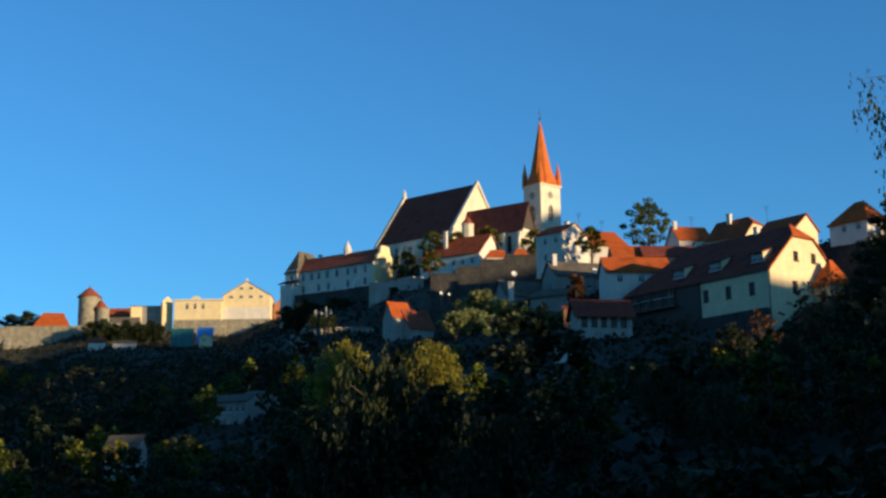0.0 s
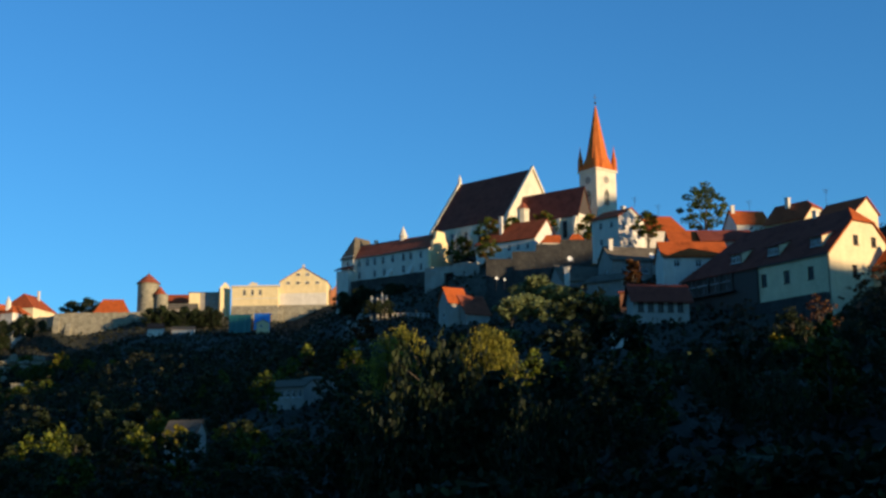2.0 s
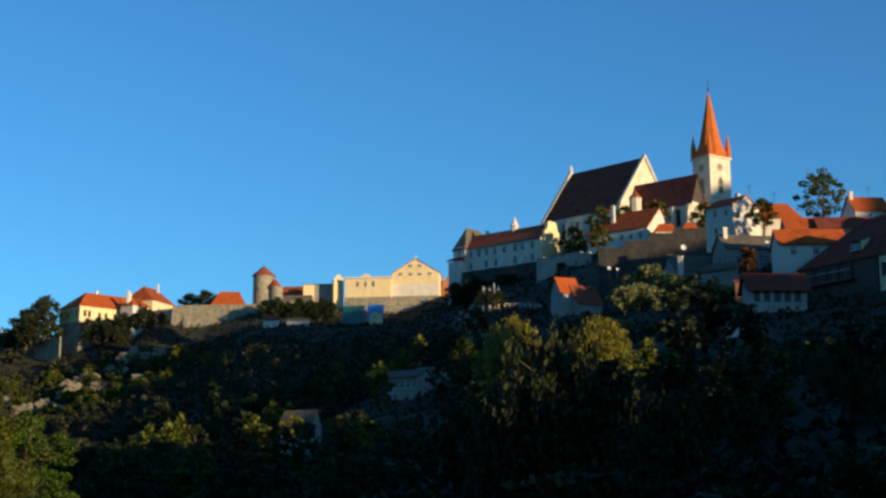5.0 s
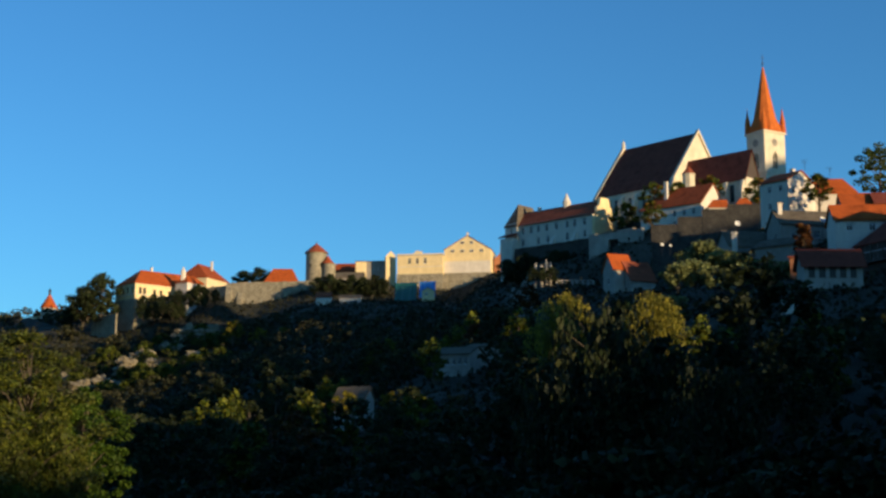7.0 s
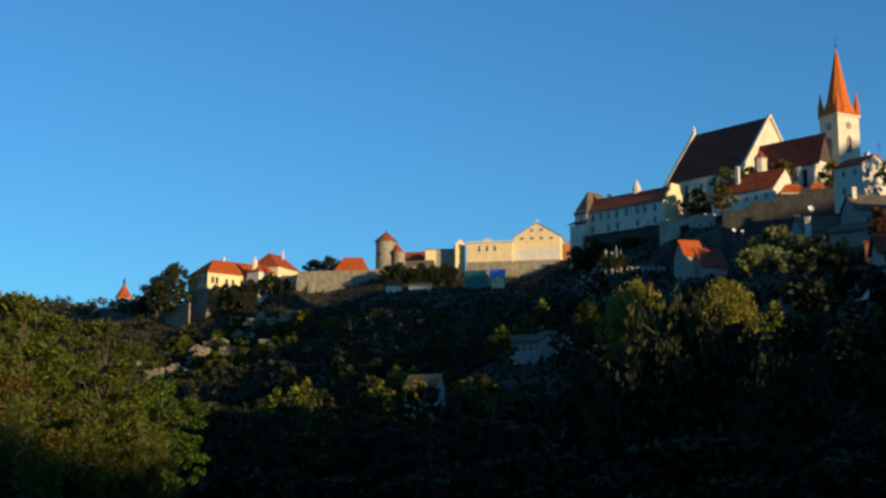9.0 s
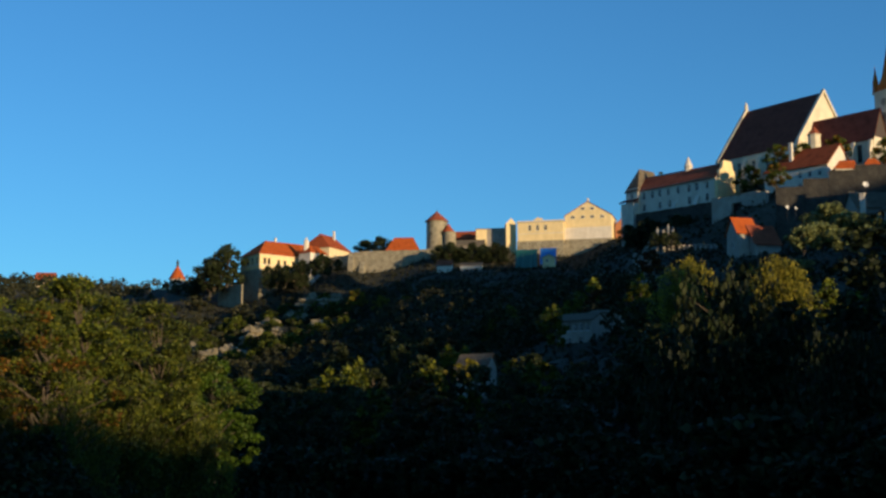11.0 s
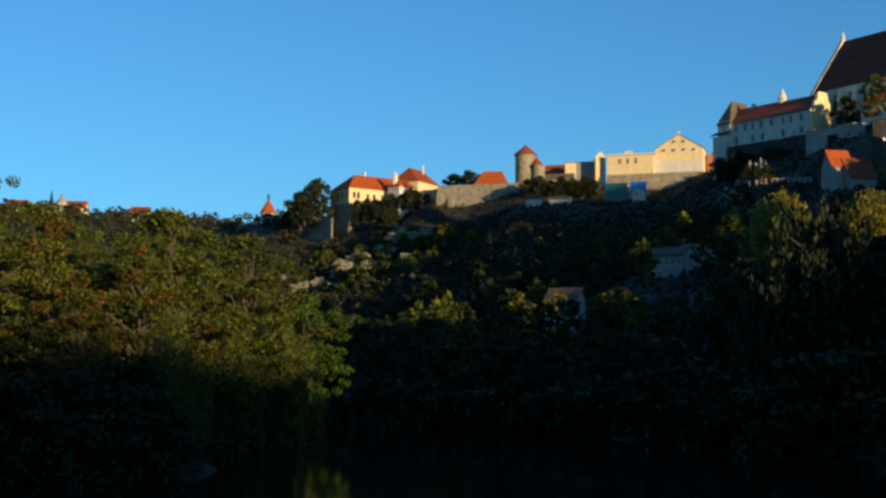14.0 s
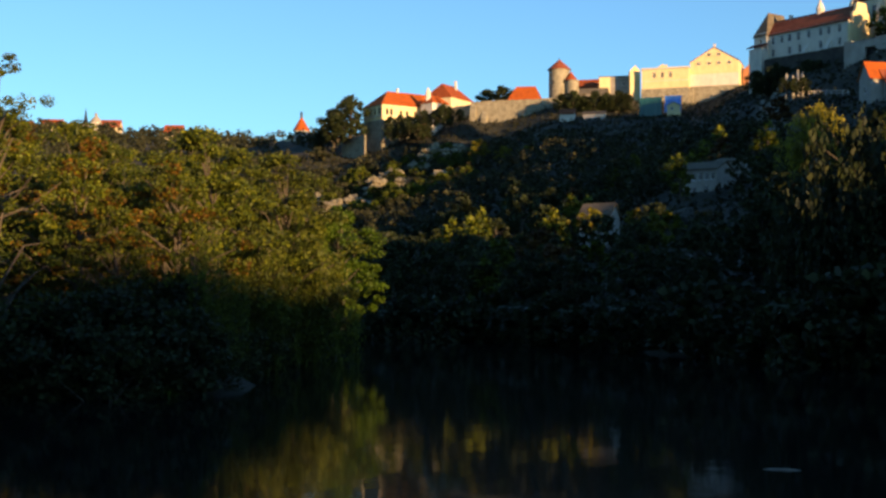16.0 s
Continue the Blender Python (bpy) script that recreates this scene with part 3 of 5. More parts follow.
def terrace_wall(name, label, x, y, a, L, z0, z1, mat, thick=1.2, gate=(), buttresses=(), cap=True, sunk=6.0):
    """A straight retaining or defence wall whose right end stands at (x, y)."""
    w = thing(name, plan_matrix(x, y, z0, a), label, "wall", kind="structure")
    bm = bmesh.new()
    wall_cells(bm, L, -sunk, z1 - z0, thick, [(L - c, z - z0, ww, hh) for c, z, ww, hh in gate], pose(0, L, 0, 0, 0, -90))
    part("wall_face", bm, mat, w)
    for c, z, ww, hh in gate:
        part("gateway", box(bmesh.new(), thick * 0.7, c - ww / 2, z - z0 - hh / 2, thick * 0.8, c + ww / 2, z - z0 + hh / 2), DARK, w)
    for c, ww, top in buttresses:
        bm = bmesh.new()
        solid(bm, [(0, c - ww / 2, -6), (-1.8, c - ww / 2, -6), (-1.2, c - ww / 2, (top - z0) * 0.7), (0, c - ww / 2, top - z0)], (0, ww, 0))
        part("buttress", bm, mat, w)
    if cap:
        rnd = random.Random(int(L * 10))
        n = max(2, int(L / 2.2))
        for i in range(n):
            y0, y1 = L * i / n, L * (i + 1) / n - 0.03
            h = rnd.uniform(0.12, 0.45)
            part("coping_stone", box(bmesh.new(), -0.12, y0, z1 - z0 + 0.004, thick + 0.12, y1, z1 - z0 + h), mat, w)
    FOOT.append((plan_matrix(x, y, z0, a).inverted(), 3, L))
    return w


terrace_wall("wall_convent", "white courtyard wall with a dark arched gateway", -5.7, 342.3, 33, 16.5, 64.4, 69.6, OLD, gate=[(8.8, 66.0, 3.0, 3.8)])
terrace_wall("wall_convent_terrace", "stone retaining wall in shaded tones under the convent", -18.5, 363.3, 33, 28.0, 60.0, 71.3, RAMPART, thick=3.1)
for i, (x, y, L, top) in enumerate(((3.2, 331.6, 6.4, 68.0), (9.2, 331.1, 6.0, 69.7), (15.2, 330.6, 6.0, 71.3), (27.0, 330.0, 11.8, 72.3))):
    terrace_wall("wall_terrace_%d" % (i + 1), "stone retaining wall in shaded tones under the white house", x, y, 4, L, 58.0, top, RAMPART)
house("garden_house", "low garden house with orange tiled roof beside the white house", 10.9, 335.0, 82, 70.5, 4.6, 3.4, 73.4, 75.2, wall=WHITE, roof=ORANGE, axis="X", category="shed", ends=((0, 1.4), (1, 0)))
house("garden_house", "small garden house with orange hipped roof above the dark wall", 17.4, 334.4, 80, 70.5, 4.4, 3.4, 73.2, 75.3, wall=OLD, roof=ORANGE, axis="X", category="shed", ends=((0, 1.6), (0, 1.2)))

house("white_house", "white house with red tiled roof and bright end gable", 9.2, 339.9, 30, 67.5, 13.0, 17.5, 75.6, 81.4, wall=WHITE, roof=RED, left=[(2.2, 73.4), (4.9, 73.4), (7.6, 73.4), (2.2, 70.6), (4.9, 70.6), (7.6, 70.6)], size=(1.0, 1.5),
      ends=((1, 0), (0, 4)), chimneys=[(3.0, 11.5, 77, 82.6)])

# ---- houses on the slope ----
H1 = house("hillside_house", "large cream house with brown hipped-gable roof and lit gable", 50.9, 208.9, 52, 36.0, 17.4, 14.4, 44.6, 52.8, over=0.25, wall=CREAM, roof=BROWN, ends=((0.7, 2.4), (1, 0)),
           left=[(3.7, 41.7), (8.5, 41.8), (13.2, 41.9)], right=[(6.1, 42.0)], size=(1.2, 2.1), chimneys=[(8.7, 9.0, 51.5, 53.6)], frame_mat=FRAMEB)
for wx, wz in ((6.7, 11.1), (11.2, 11.2)):
    window(H1, pose(wx, -0.3, wz), 1.05, 1.6, FRAMEB)
bm = bmesh.new()
solid(bm, [(8.7, 2.3, 16.95), (8.7 - 2.85, -0.4, 14.25), (8.7 + 2.85, -0.4, 14.25)], (0, 0, 0.16))
part("half_hip", bm, ORANGE, H1, "orange tiled half hip")
for s_ in (-1, 1):
    part("verge_board", solid(bmesh.new(), [(8.7 + s_ * 8.95, -0.32, 8.3), (8.7 + s_ * 2.75, -0.32, 14.15), (8.7 + s_ * 2.75, -0.32, 14.4), (8.7 + s_ * 8.95, -0.32, 8.55)], (0, 0.3, 0)), ORANGE, H1)
part("eaves_board", box(bmesh.new(), -0.34, 0.0, 8.12, -0.26, 14.4, 8.34), FRAMEB, H1)
for gx, gy in ((-0.12, 0.12), (-0.12, 14.2)):
    part("downpipe", lathe(bmesh.new(), [(0.06, 1.0), (0.06, 8.3)], 8, gx, gy), IRON, H1)


def dormer(parent, yy):
    """A shed dormer: a timber front with two windows, pale triangular cheeks and a shallow roof that runs back into the slope."""
    d = part("dormer", box(bmesh.new(), 1.25, yy - 1.15, 9.6, 1.55, yy + 1.15, 11.4), FRAMEB, parent)
    for s_ in (-0.52, 0.52):
        window(d, pose(1.25, yy + s_, 10.62, 0, 0, -90) @ pose(0, -0.2, 0), 0.9, 1.15, FRAMEW, glass=PALEGLASS)
    bm = bmesh.new()
    solid(bm, [(0.85, yy - 1.4, 11.42), (0.85, yy + 1.4, 11.42), (4.3, yy + 1.4, 12.6), (4.3, yy - 1.4, 12.6)], (0, 0, 0.16))
    part("dormer_roof", bm, BROWN, d)
    for s_ in (-1.2, 1.08):
        bm = bmesh.new()
        solid(bm, [(1.3, yy + s_, 9.5), (1.3, yy + s_, 11.5), (4.2, yy + s_, 12.5)], (0, 0.12, 0))
        part("dormer_cheek", bm, CREAM, d, "cream triangular cheek")


for yy in (3.3, 12.0):
    dormer(H1, yy)
# veranda wing
VW = house("veranda_wing", "dark timber wing with a long glazed veranda", 41.9, 220.3, 52, 36.0, 17.4, 17.0, 44.6, 52.8, over=0.3, wall=FRAMEB, roof=BROWN, ends=((1, 0), (0, 7.5)), category="house")
dormer(VW, 5.4)
for i in range(8):
    for j in range(2):
        mm = pose(0, 15.9, 0, 0, 0, -90) @ pose(0.65 + 1.33 * i, -0.16, 6.2 + 1.5 * j)
        window(VW, mm, 1.25, 1.44, FRAMEW, glass=PALEGLASS)
for i in range(5):
    y = 15.95 - 2.66 * i
    part("veranda_post", box(bmesh.new(), -0.3, y - 0.1, 5.3, -0.02, y + 0.1, 8.4), FRAMEB, VW)
part("veranda_floor", box(bmesh.new(), -1.0, 4.6, 5.0, -0.02, 16.4, 5.3), FRAMEB, VW)
house("long_shed", "low dark shed with white boarded front", 20.9, 212.0, 80, 33.0, 9.0, 4.0, 38.4, 40.8, wall=OLD, roof=BROWN, axis="X", right=[(1.2 + 1.6 * i, 37.0) for i in range(5)], size=(1.0, 1.9), frame_mat=FRAMEB, category="shed", over=0.6)
AN = house("corner_annex", "cream annex with a small orange hipped roof", 61.4, 212.5, 52, 36.5, 5.4, 3.5, 43.3, 46.9, wall=CREAM, roof=ORANGE, axis="X", ends=((0, 2.4), (0, 2.4)), right=[(1.5, 40.6), (3.8, 40.6)], left=[(1.7, 40.6)], size=(1.0, 1.9), frame_mat=FRAMEB, category="house", over=0.4)
house("cottage", "white cottage with orange tiled roof", 28.9, 237.0, 84, 43.5, 11.6, 6.4, 50.0, 53.0, wall=WHITE, roof=ORANGE, axis="X", right=[(2.4, 48.5), (6.3, 48.5), (8.6, 48.5)], size=(1.1, 1.3))
house("row_house", "low house with an orange tiled roof", 32.0, 249.8, 86, 50.0, 5.2, 6.0, 55.0, 57.7, wall=GREY, roof=ORANGE, axis="X")
house("brown_row_house", "low house with a dark brown roof", 37.6, 249.2, 86, 50.0, 9.5, 6.0, 55.2, 57.5, wall=GREY, roof=BROWN, axis="X")
house("slate_house", "low grey house with a slate roof and a white chimney", 22.0, 262.0, 74, 48.0, 11.0, 8.0, 54.4, 57.6, wall=GREY, roof=SLATE, axis="X", left=[(3.0, 52.0)], right=[(2.5, 52.2), (7.0, 52.2)], size=(1.0, 1.3), chimneys=[(0.9, 3.0, 55, 58.6)])
house("slate_house", "grey shed-like house with a low slate roof", 12.4, 266.0, 70, 46.0, 9.5, 7.0, 51.2, 54.6, wall=GREY, roof=SLATE, axis="X", left=[(3.0, 49.0)], size=(1.0, 1.2))
house("tall_white_house", "tall white house with a wide lit gable", 25.8, 288.4, 40, 59.5, 10.0, 7.0, 69.0, 71.5, wall=WHITE, roof=RED, axis="Y", left=[(1.8, 67.2), (4.6, 67.2), (1.8, 63.6), (4.6, 63.6)], right=[(2.2, 67.0), (6.6, 67.0), (4.2, 63.6)], size=(0.9, 1.4), chimneys=[(6.4, 3, 70, 72.3)])
house("orange_roof_house", "low house with wide orange roof", 31.3, 298.0, 84, 64.0, 10.0, 7.0, 68.0, 71.6, wall=WHITE, roof=ORANGE, axis="X", ends=((0, 2), (0, 2)))
house("gable_house", "small white house with orange roof and chimney", 52.4, 295.4, 78, 64.5, 7.6, 8.0, 68.4, 72.0, wall=WHITE, roof=ORANGE, axis="X", chimneys=[(0.5, 3.4, 70, 72.8)])
house("upper_house", "cream house with orange half-hipped roof", 59.6, 262.0, 45, 57.5, 8.6, 9.0, 62.0, 66.2, wall=CREAM, roof=RED, ends=((0.6, 1.8), (1, 0)), gwin=[(3.9, 63.2), (5.3, 63.2)], size=(1.0, 1.3), chimneys=[(3, 5.5, 65, 67.0)])
house("back_house", "low house with orange roof behind the cream house", 66.6, 262.0, 60, 57.0, 6.0, 8.0, 62.2, 64.8, wall=CREAM, roof=ORANGE, ends=((0, 2), (0, 2)))
house("ridge_house", "small cream house with red roof behind the large house", 62.2, 234.2, 50, 50.0, 6.4, 8.0, 57.0, 59.6, wall=CREAM, roof=RED)
house("edge_house", "white house with red tiled roof among trees", 77.0, 241.0, 50, 52.0, 8.4, 8.0, 60.0, 64.2, wall=WHITE, roof=ORANGE, left=[(2, 58.6), (5, 58.6)], size=(1.0, 1.3), ends=((0, 3), (0, 3)))
house("small_house", "small white house with orange tiled roof", -11.2, 297.0, 60, 44.5, 4.6, 5.0, 52.4, 55.8, wall=OLD, roof=ORANGE, axis="X", left=[(2.5, 49.6)], size=(0.9, 1.2), ends=((1, 0), (1, 0)))
house("lean_house", "white cottage with dark red roof beside the small house", -7.4, 296.0, 60, 44.0, 6.0, 7.5, 49.6, 54.0, wall=OLD, roof=RUST, axis="X")
house("valley_house", "grey plaster house with a row of windows", -34.5, 237.5, 20, 21.5, 6.0, 7.4, 28.0, 29.4, wall=OLD, roof=SLATE, left=[(0.9 + 1.2 * i, 26.6) for i in range(6)] + [(2.1, 24.2), (4.5, 24.2)], size=(0.7, 1.3))
house("valley_annex", "low flat annex of pale plaster", -31.1, 245.0, 10, 25.5, 5.0, 4.9, 30.0, 30.6, wall=GREY, roof=SLATE)
house("garden_shed", "small white garden shed", 17.6, 189.2, 10, 26.5, 2.6, 2.2, 30.2, 30.8, wall=WHITE, roof=SLATE, left=[(1.1, 28.9)], size=(0.7, 0.8), category="shed")
house("low_cottage", "low grey cottage with dark roof in the valley", -48.4, 215.0, 15, 13.0, 3.6, 5.4, 18.6, 20.6, wall=OLD, roof=SLATE, left=[(1.4, 17.2), (3.8, 17.2)], size=(0.9, 1.1))
house("chimney_house", "small white house with tall white chimney", 14.6, 248.0, 20, 41.5, 5.0, 3.4, 46.6, 47.6, wall=OLD, roof=SLATE, left=[(1.4, 44.8)], size=(0.8, 1.0), chimneys=[(0.6, 2.4, 46, 50.2)])
house("brick_shed", "low shed with brick wall and rusty roof", 24.5, 224.7, 10, 38.0, 4.0, 4.5, 41.6, 42.0, wall=BRICK, roof=RUST, category="shed")
house("grey_shed", "low shed with grey roof on a terrace", 22.0, 243.0, 30, 42.0, 6.0, 7.0, 47.0, 48.6, wall=GREY, roof=SLATE, category="shed")

terrace_wall("wall_house_plinth", "stone plinth in shaded tones below the cream house", 49.4, 206.9, 52, 31.0, 31.5, 37.9, RAMPART, cap=False)
terrace_wall("wall_upper_garden", "stone garden wall in shaded tones beside the cream house", 80.0, 206.0, 40, 24.0, 42.0, 49.6, RAMPART)

# ---- castle hill ----
HA = house("castle_hall_annex", "flat-roofed yellow building on a grey stone base", -106.6, 531.6, 90, 90.2, 18.7, 10.0, 98.0, 98.4, wall=YELLOW, roof=GREY, axis="X", ends=((0, 3), (0, 3)), right=[(5.0, 95.6), (8.2, 95.6), (11.4, 95.6)], size=(1.2, 2.3), sunk=0.2, category="building", over=0.25, chimneys=[(9, 4, 97.5, 99.9, YELLOW)])
part("parapet", box(bmesh.new(), -0.2, -0.2, 7.7, 18.9, -0.004, 8.3), WHITE, HA)
part("parapet_gable", solid(bmesh.new(), [(6.4, -0.18, 8.32), (10.4, -0.18, 8.32), (8.4, -0.18, 9.7)], (0, 0.4, 0)), YELLOW, HA)
part("string_course", box(bmesh.new(), -0.1, -0.1, 2.9, 18.8, -0.004, 3.15), WHITE, HA)
terrace_wall("wall_castle_base", "grey stone base wall under the yellow building", -87.9, 531.2, 0, 18.9, 80.0, 90.2, RUBBLE, cap=False)
HB = house("castle_brewery_hall", "yellow gabled hall with a white band on a stone base", -87.8, 534.0, 90, 89.0, 18.8, 16.0, 100.4, 106.0, wall=YELLOW, roof=BROWN, axis="Y", gwin=[(7.4, 103.0), (11.2, 103.0), (3.4, 99.6), (7.4, 99.6), (11.2, 99.6), (15.2, 99.6)], size=(1.5, 1.1), sunk=0.2, category="building", over=0.25, chimneys=[(9.4, 1.2, 105, 107.0)])
part("white_band", box(bmesh.new(), -0.06, -0.06, 1.7, 18.86, -0.004, 6.4), WHITE, HB, "broad white band")
terrace_wall("wall_castle_hall", "tall stone base wall under the yellow hall", -69.0, 533.6, 0, 18.8, 78.0, 90.6, RUBBLE, cap=False, buttresses=[(18.2, 1.6, 90), (9.0, 1.0, 86)])
house("narrow_gatehouse", "narrow yellow tower house with a pointed top", -111.6, 533.4, 70, 88.0, 4.0, 4.0, 98.2, 100.4, wall=YELLOW, roof=YELLOW, axis="Y", category="building", over=0.05)
house("castle_store", "dark flat store building", -123.8, 538.0, 88, 86.0, 12.4, 8.0, 97.2, 97.7, wall=GREY, roof=SLATE, axis="X", ends=((0, 2), (0, 2)), over=0.3, right=[(8.5, 94.0), (10.6, 94.0)], size=(1.1, 1.4), category="building")
house("cream_gatehouse", "small cream building beside the store", -125.0, 537.2, 80, 86.0, 4.4, 5.0, 97.2, 97.6, wall=YELLOW, roof=SLATE, category="building", axis="X")
house("castle_barn", "long low building with orange roof", -140.0, 548.0, 88, 86.0, 22.0, 9.0, 95.0, 98.9, wall=CREAM, roof=RED, axis="X", category="building")
house("castle_stable", "low building with hipped orange roof", -163.0, 535.0, 80, 82.0, 14.0, 10.0, 89.2, 95.4, wall=CREAM, roof=ORANGE, axis="X", ends=((0, 3), (0, 3)), category="building")


house("brick_outhouse", "small brick outhouse beside the hall", -68.4, 541.0, 80, 88.0, 5.0, 6.0, 97.2, 99.6, wall=BRICK, roof=RUST, category="building", chimneys=[(3, 3, 98, 102.4)])


def rotunda():
    r = thing("rotunda", pose(-142.8, 541.5, 84), "round stone chapel with red conical roof and small apse", "chapel")
    drum = part("drum", lathe(bmesh.new(), [(4.35, -4), (4.3, 17.2), (4.5, 17.3), (4.5, 17.7)], 40), RUBBLE, r, "round rubble stone drum")
    part("cone_roof", lathe(bmesh.new(), [(4.95, 17.5), (4.8, 17.8), (2.6, 19.8), (0.0, 22.0)], 40), RUST, r, "red tiled cone")
    part("apse", lathe(bmesh.new(), [(2.7, -4), (2.65, 12.2), (2.8, 12.3), (2.8, 12.6)], 28, 6.0, -2.0), RUBBLE, r)
    part("apse_roof", lathe(bmesh.new(), [(3.1, 12.5), (1.5, 14.3), (0.0, 16.4)], 28, 5.4, -1.8), RED, r)
    part("finial", lathe(bmesh.new(), [(0.12, 21.8), (0.12, 22.4), (0.0, 22.7)], 8), IRON, r)
    for b in (-20, 40):
        m = pose(0, 0, 12, 0, 0, b) @ pose(0, -4.34, 0)
        part("slit_window", box(bmesh.new(), -0.25, -0.03, -0.7, 0.25, 0.1, 0.7, m), DARK, r, "narrow dark window")
    FOOT.append((pose(-150, 534, 0).inverted(), 16, 16))


rotunda()
CA = house("castle_palace", "castle wing with cream walls and hipped orange roof", -211.6, 517.4, 38, 78.0, 26.0, 16.0, 87.7, 94.2, wall=YELLOW, roof=ORANGE, axis="X", ends=((0, 7.0), (1, 0)), left=[(y, z) for y in (2.4, 6.0, 9.6, 13.2) for z in (84.8,)],
           right=[(2.4, 84.4), (4.4, 84.4), (9.0, 84.0), (12.0, 84.0), (16.0, 84.0), (20.0, 84.0)], size=(1.3, 2.6), frame_mat=FRAMEB, category="castle", chimneys=[(12, 8.2, 93.5, 95.6)], sunk=2.0)
part("loggia_cornice", box(bmesh.new(), -0.25, -0.25, 9.1, 26.0, -0.004, 9.5), WHITE, CA)
part("string_course", box(bmesh.new(), -0.2, 0.0, 4.7, -0.004, 16.0, 5.0), WHITE, CA)
part("string_course", box(bmesh.new(), 0.0, -0.2, 4.7, 26.0, -0.004, 5.0), WHITE, CA)
terrace_wall("wall_castle_palace", "rubble stone base wall under the palace", -211.8, 517.15, 38, 16.5, 60.0, 81.0, RUBBLE, thick=0.28, cap=False)
terrace_wall("wall_castle_palace_side", "rubble stone base wall beside the palace", -195.4, 537.7, -52, 26.2, 64.0, 80.4, RUBBLE, thick=0.28, cap=False)
CC = house("castle_gate_lodge", "low white lodge with orange hipped roof", -192.7, 525.8, 25, 76.0, 10.0, 6.7, 88.8, 91.8, wall=WHITE, roof=ORANGE, axis="X", ends=((0, 3), (0, 3)), category="castle")
part("white_gablet", lathe(bmesh.new(), [(1.1, 12.0), (1.1, 17.2), (0.0, 19.4)], 6, 1.5, 4.0), WHITE, CC, "white gablet turret")
house("castle_upper_wing", "castle building with red roof and chimney", -190.4, 542.7, 12, 80.0, 18.0, 14.0, 93.4, 99.8, wall=CREAM, roof=RED, axis="X", ends=((0, 4), (0, 3.5)), right=[(5, 89.6), (9, 89.6)], size=(1.2, 1.5), category="castle", chimneys=[(12, 5, 97, 101.6)])
terrace_wall("wall_castle_front", "sunlit rubble stone castle wall", -138.0, 530.0, 0, 39.4, 74.0, 88.0, RUBBLE, buttresses=[(38.2, 2.4, 87.4), (33.4, 2.2, 84.2), (17.0, 1.4, 82.5)], thick=1.6)
terrace_wall("wall_castle_corner", "rubble stone castle wall running back from the corner", -177.4, 530.2, 30, 13.0, 72.0, 87.0, RUBBLE, thick=1.6)
terrace_wall("wall_castle_west", "low castle wall under the palace", -217.0, 512.0, 38, 20.0, 58.0, 74.0, RUBBLE, thick=0.6)


def round_turret():
    r = thing("gate_turret", pose(-276.8, 577, 74), "white turret with orange conical roof and lantern", "tower")
    part("drum", lathe(bmesh.new(), [(3.6, -8), (3.5, 11.6), (3.8, 11.8), (3.8, 12.1)], 24), WHITE, r)
    part("cone_roof", lathe(bmesh.new(), [(4.1, 12.0), (2.4, 15.0), (0.55, 18.2)], 24), ORANGE, r, "orange tiled cone")
    part("lantern", lathe(bmesh.new(), [(0.55, 18.0), (0.55, 19.8), (0.75, 19.9), (0.0, 21.6)], 10), IRON, r)
    part("annex", box(bmesh.new(), -7.5, -2.2, -8, -3.0, 2.2, 8.2), CREAM, r)


round_turret()


# ---- small things on the slope ----
def statue(x, y, z, h):
    bm = lathe(bmesh.new(), [(0.36, -4.5), (0.36, 0.8), (0.45, 0.85), (0.45, 1.0), (0.24, 1.1), (0.34, 1.1 + h * 0.35), (0.3, 1.1 + h * 0.62), (0.15, 1.1 + h * 0.72), (0.18, 1.1 + h * 0.86), (0.0, 1.1 + h)], 10)
    ob = mesh_ob("statue", bm, OLD)
    ob.matrix_world = pose(x, y, z)
    tagged(ob, "pale stone statue on a pedestal", "statue", "statues on the terrace")


for x, y, h in ((-30.4, 318.5, 1.6), (-28.9, 317.6, 0.9), (-27.9, 318.8, 2.4), (-26.9, 318.9, 1.8)):
    statue(x, y, 54.8, h)


def tarpaulin(name, label, x, y, z, w, h, mat):
    t = thing(name, pose(x, y, z), label, "tarpaulin")
    bm = bmesh.new()
    n = 8
    top = [[bm.verts.new((w * i / n, 3.0 * j / n, h - 0.25 * h * (j / n - 0.6) ** 2 + 0.18 * math.sin(i * 1.9 + j))) for j in range(n + 1)] for i in range(n + 1)]
    for i in range(n):
        for j in range(n):
            bm.faces.new((top[i][j], top[i + 1][j], top[i + 1][j + 1], top[i][j + 1]))
    low = [bm.verts.new((w * i / n, -0.7 + 0.2 * math.sin(i * 2.3), -3)) for i in range(n + 1)]
    for i in range(n):
        bm.faces.new((low[i], low[i + 1], top[i + 1][0], top[i][0]))
    part("sheet", bm, mat, t)
    for px in (0.2, w - 0.2):
        part("pole", lathe(bmesh.new(), [(0.06, -3), (0.06, h * 0.7)], 6, px, 1.5), IRON, t)


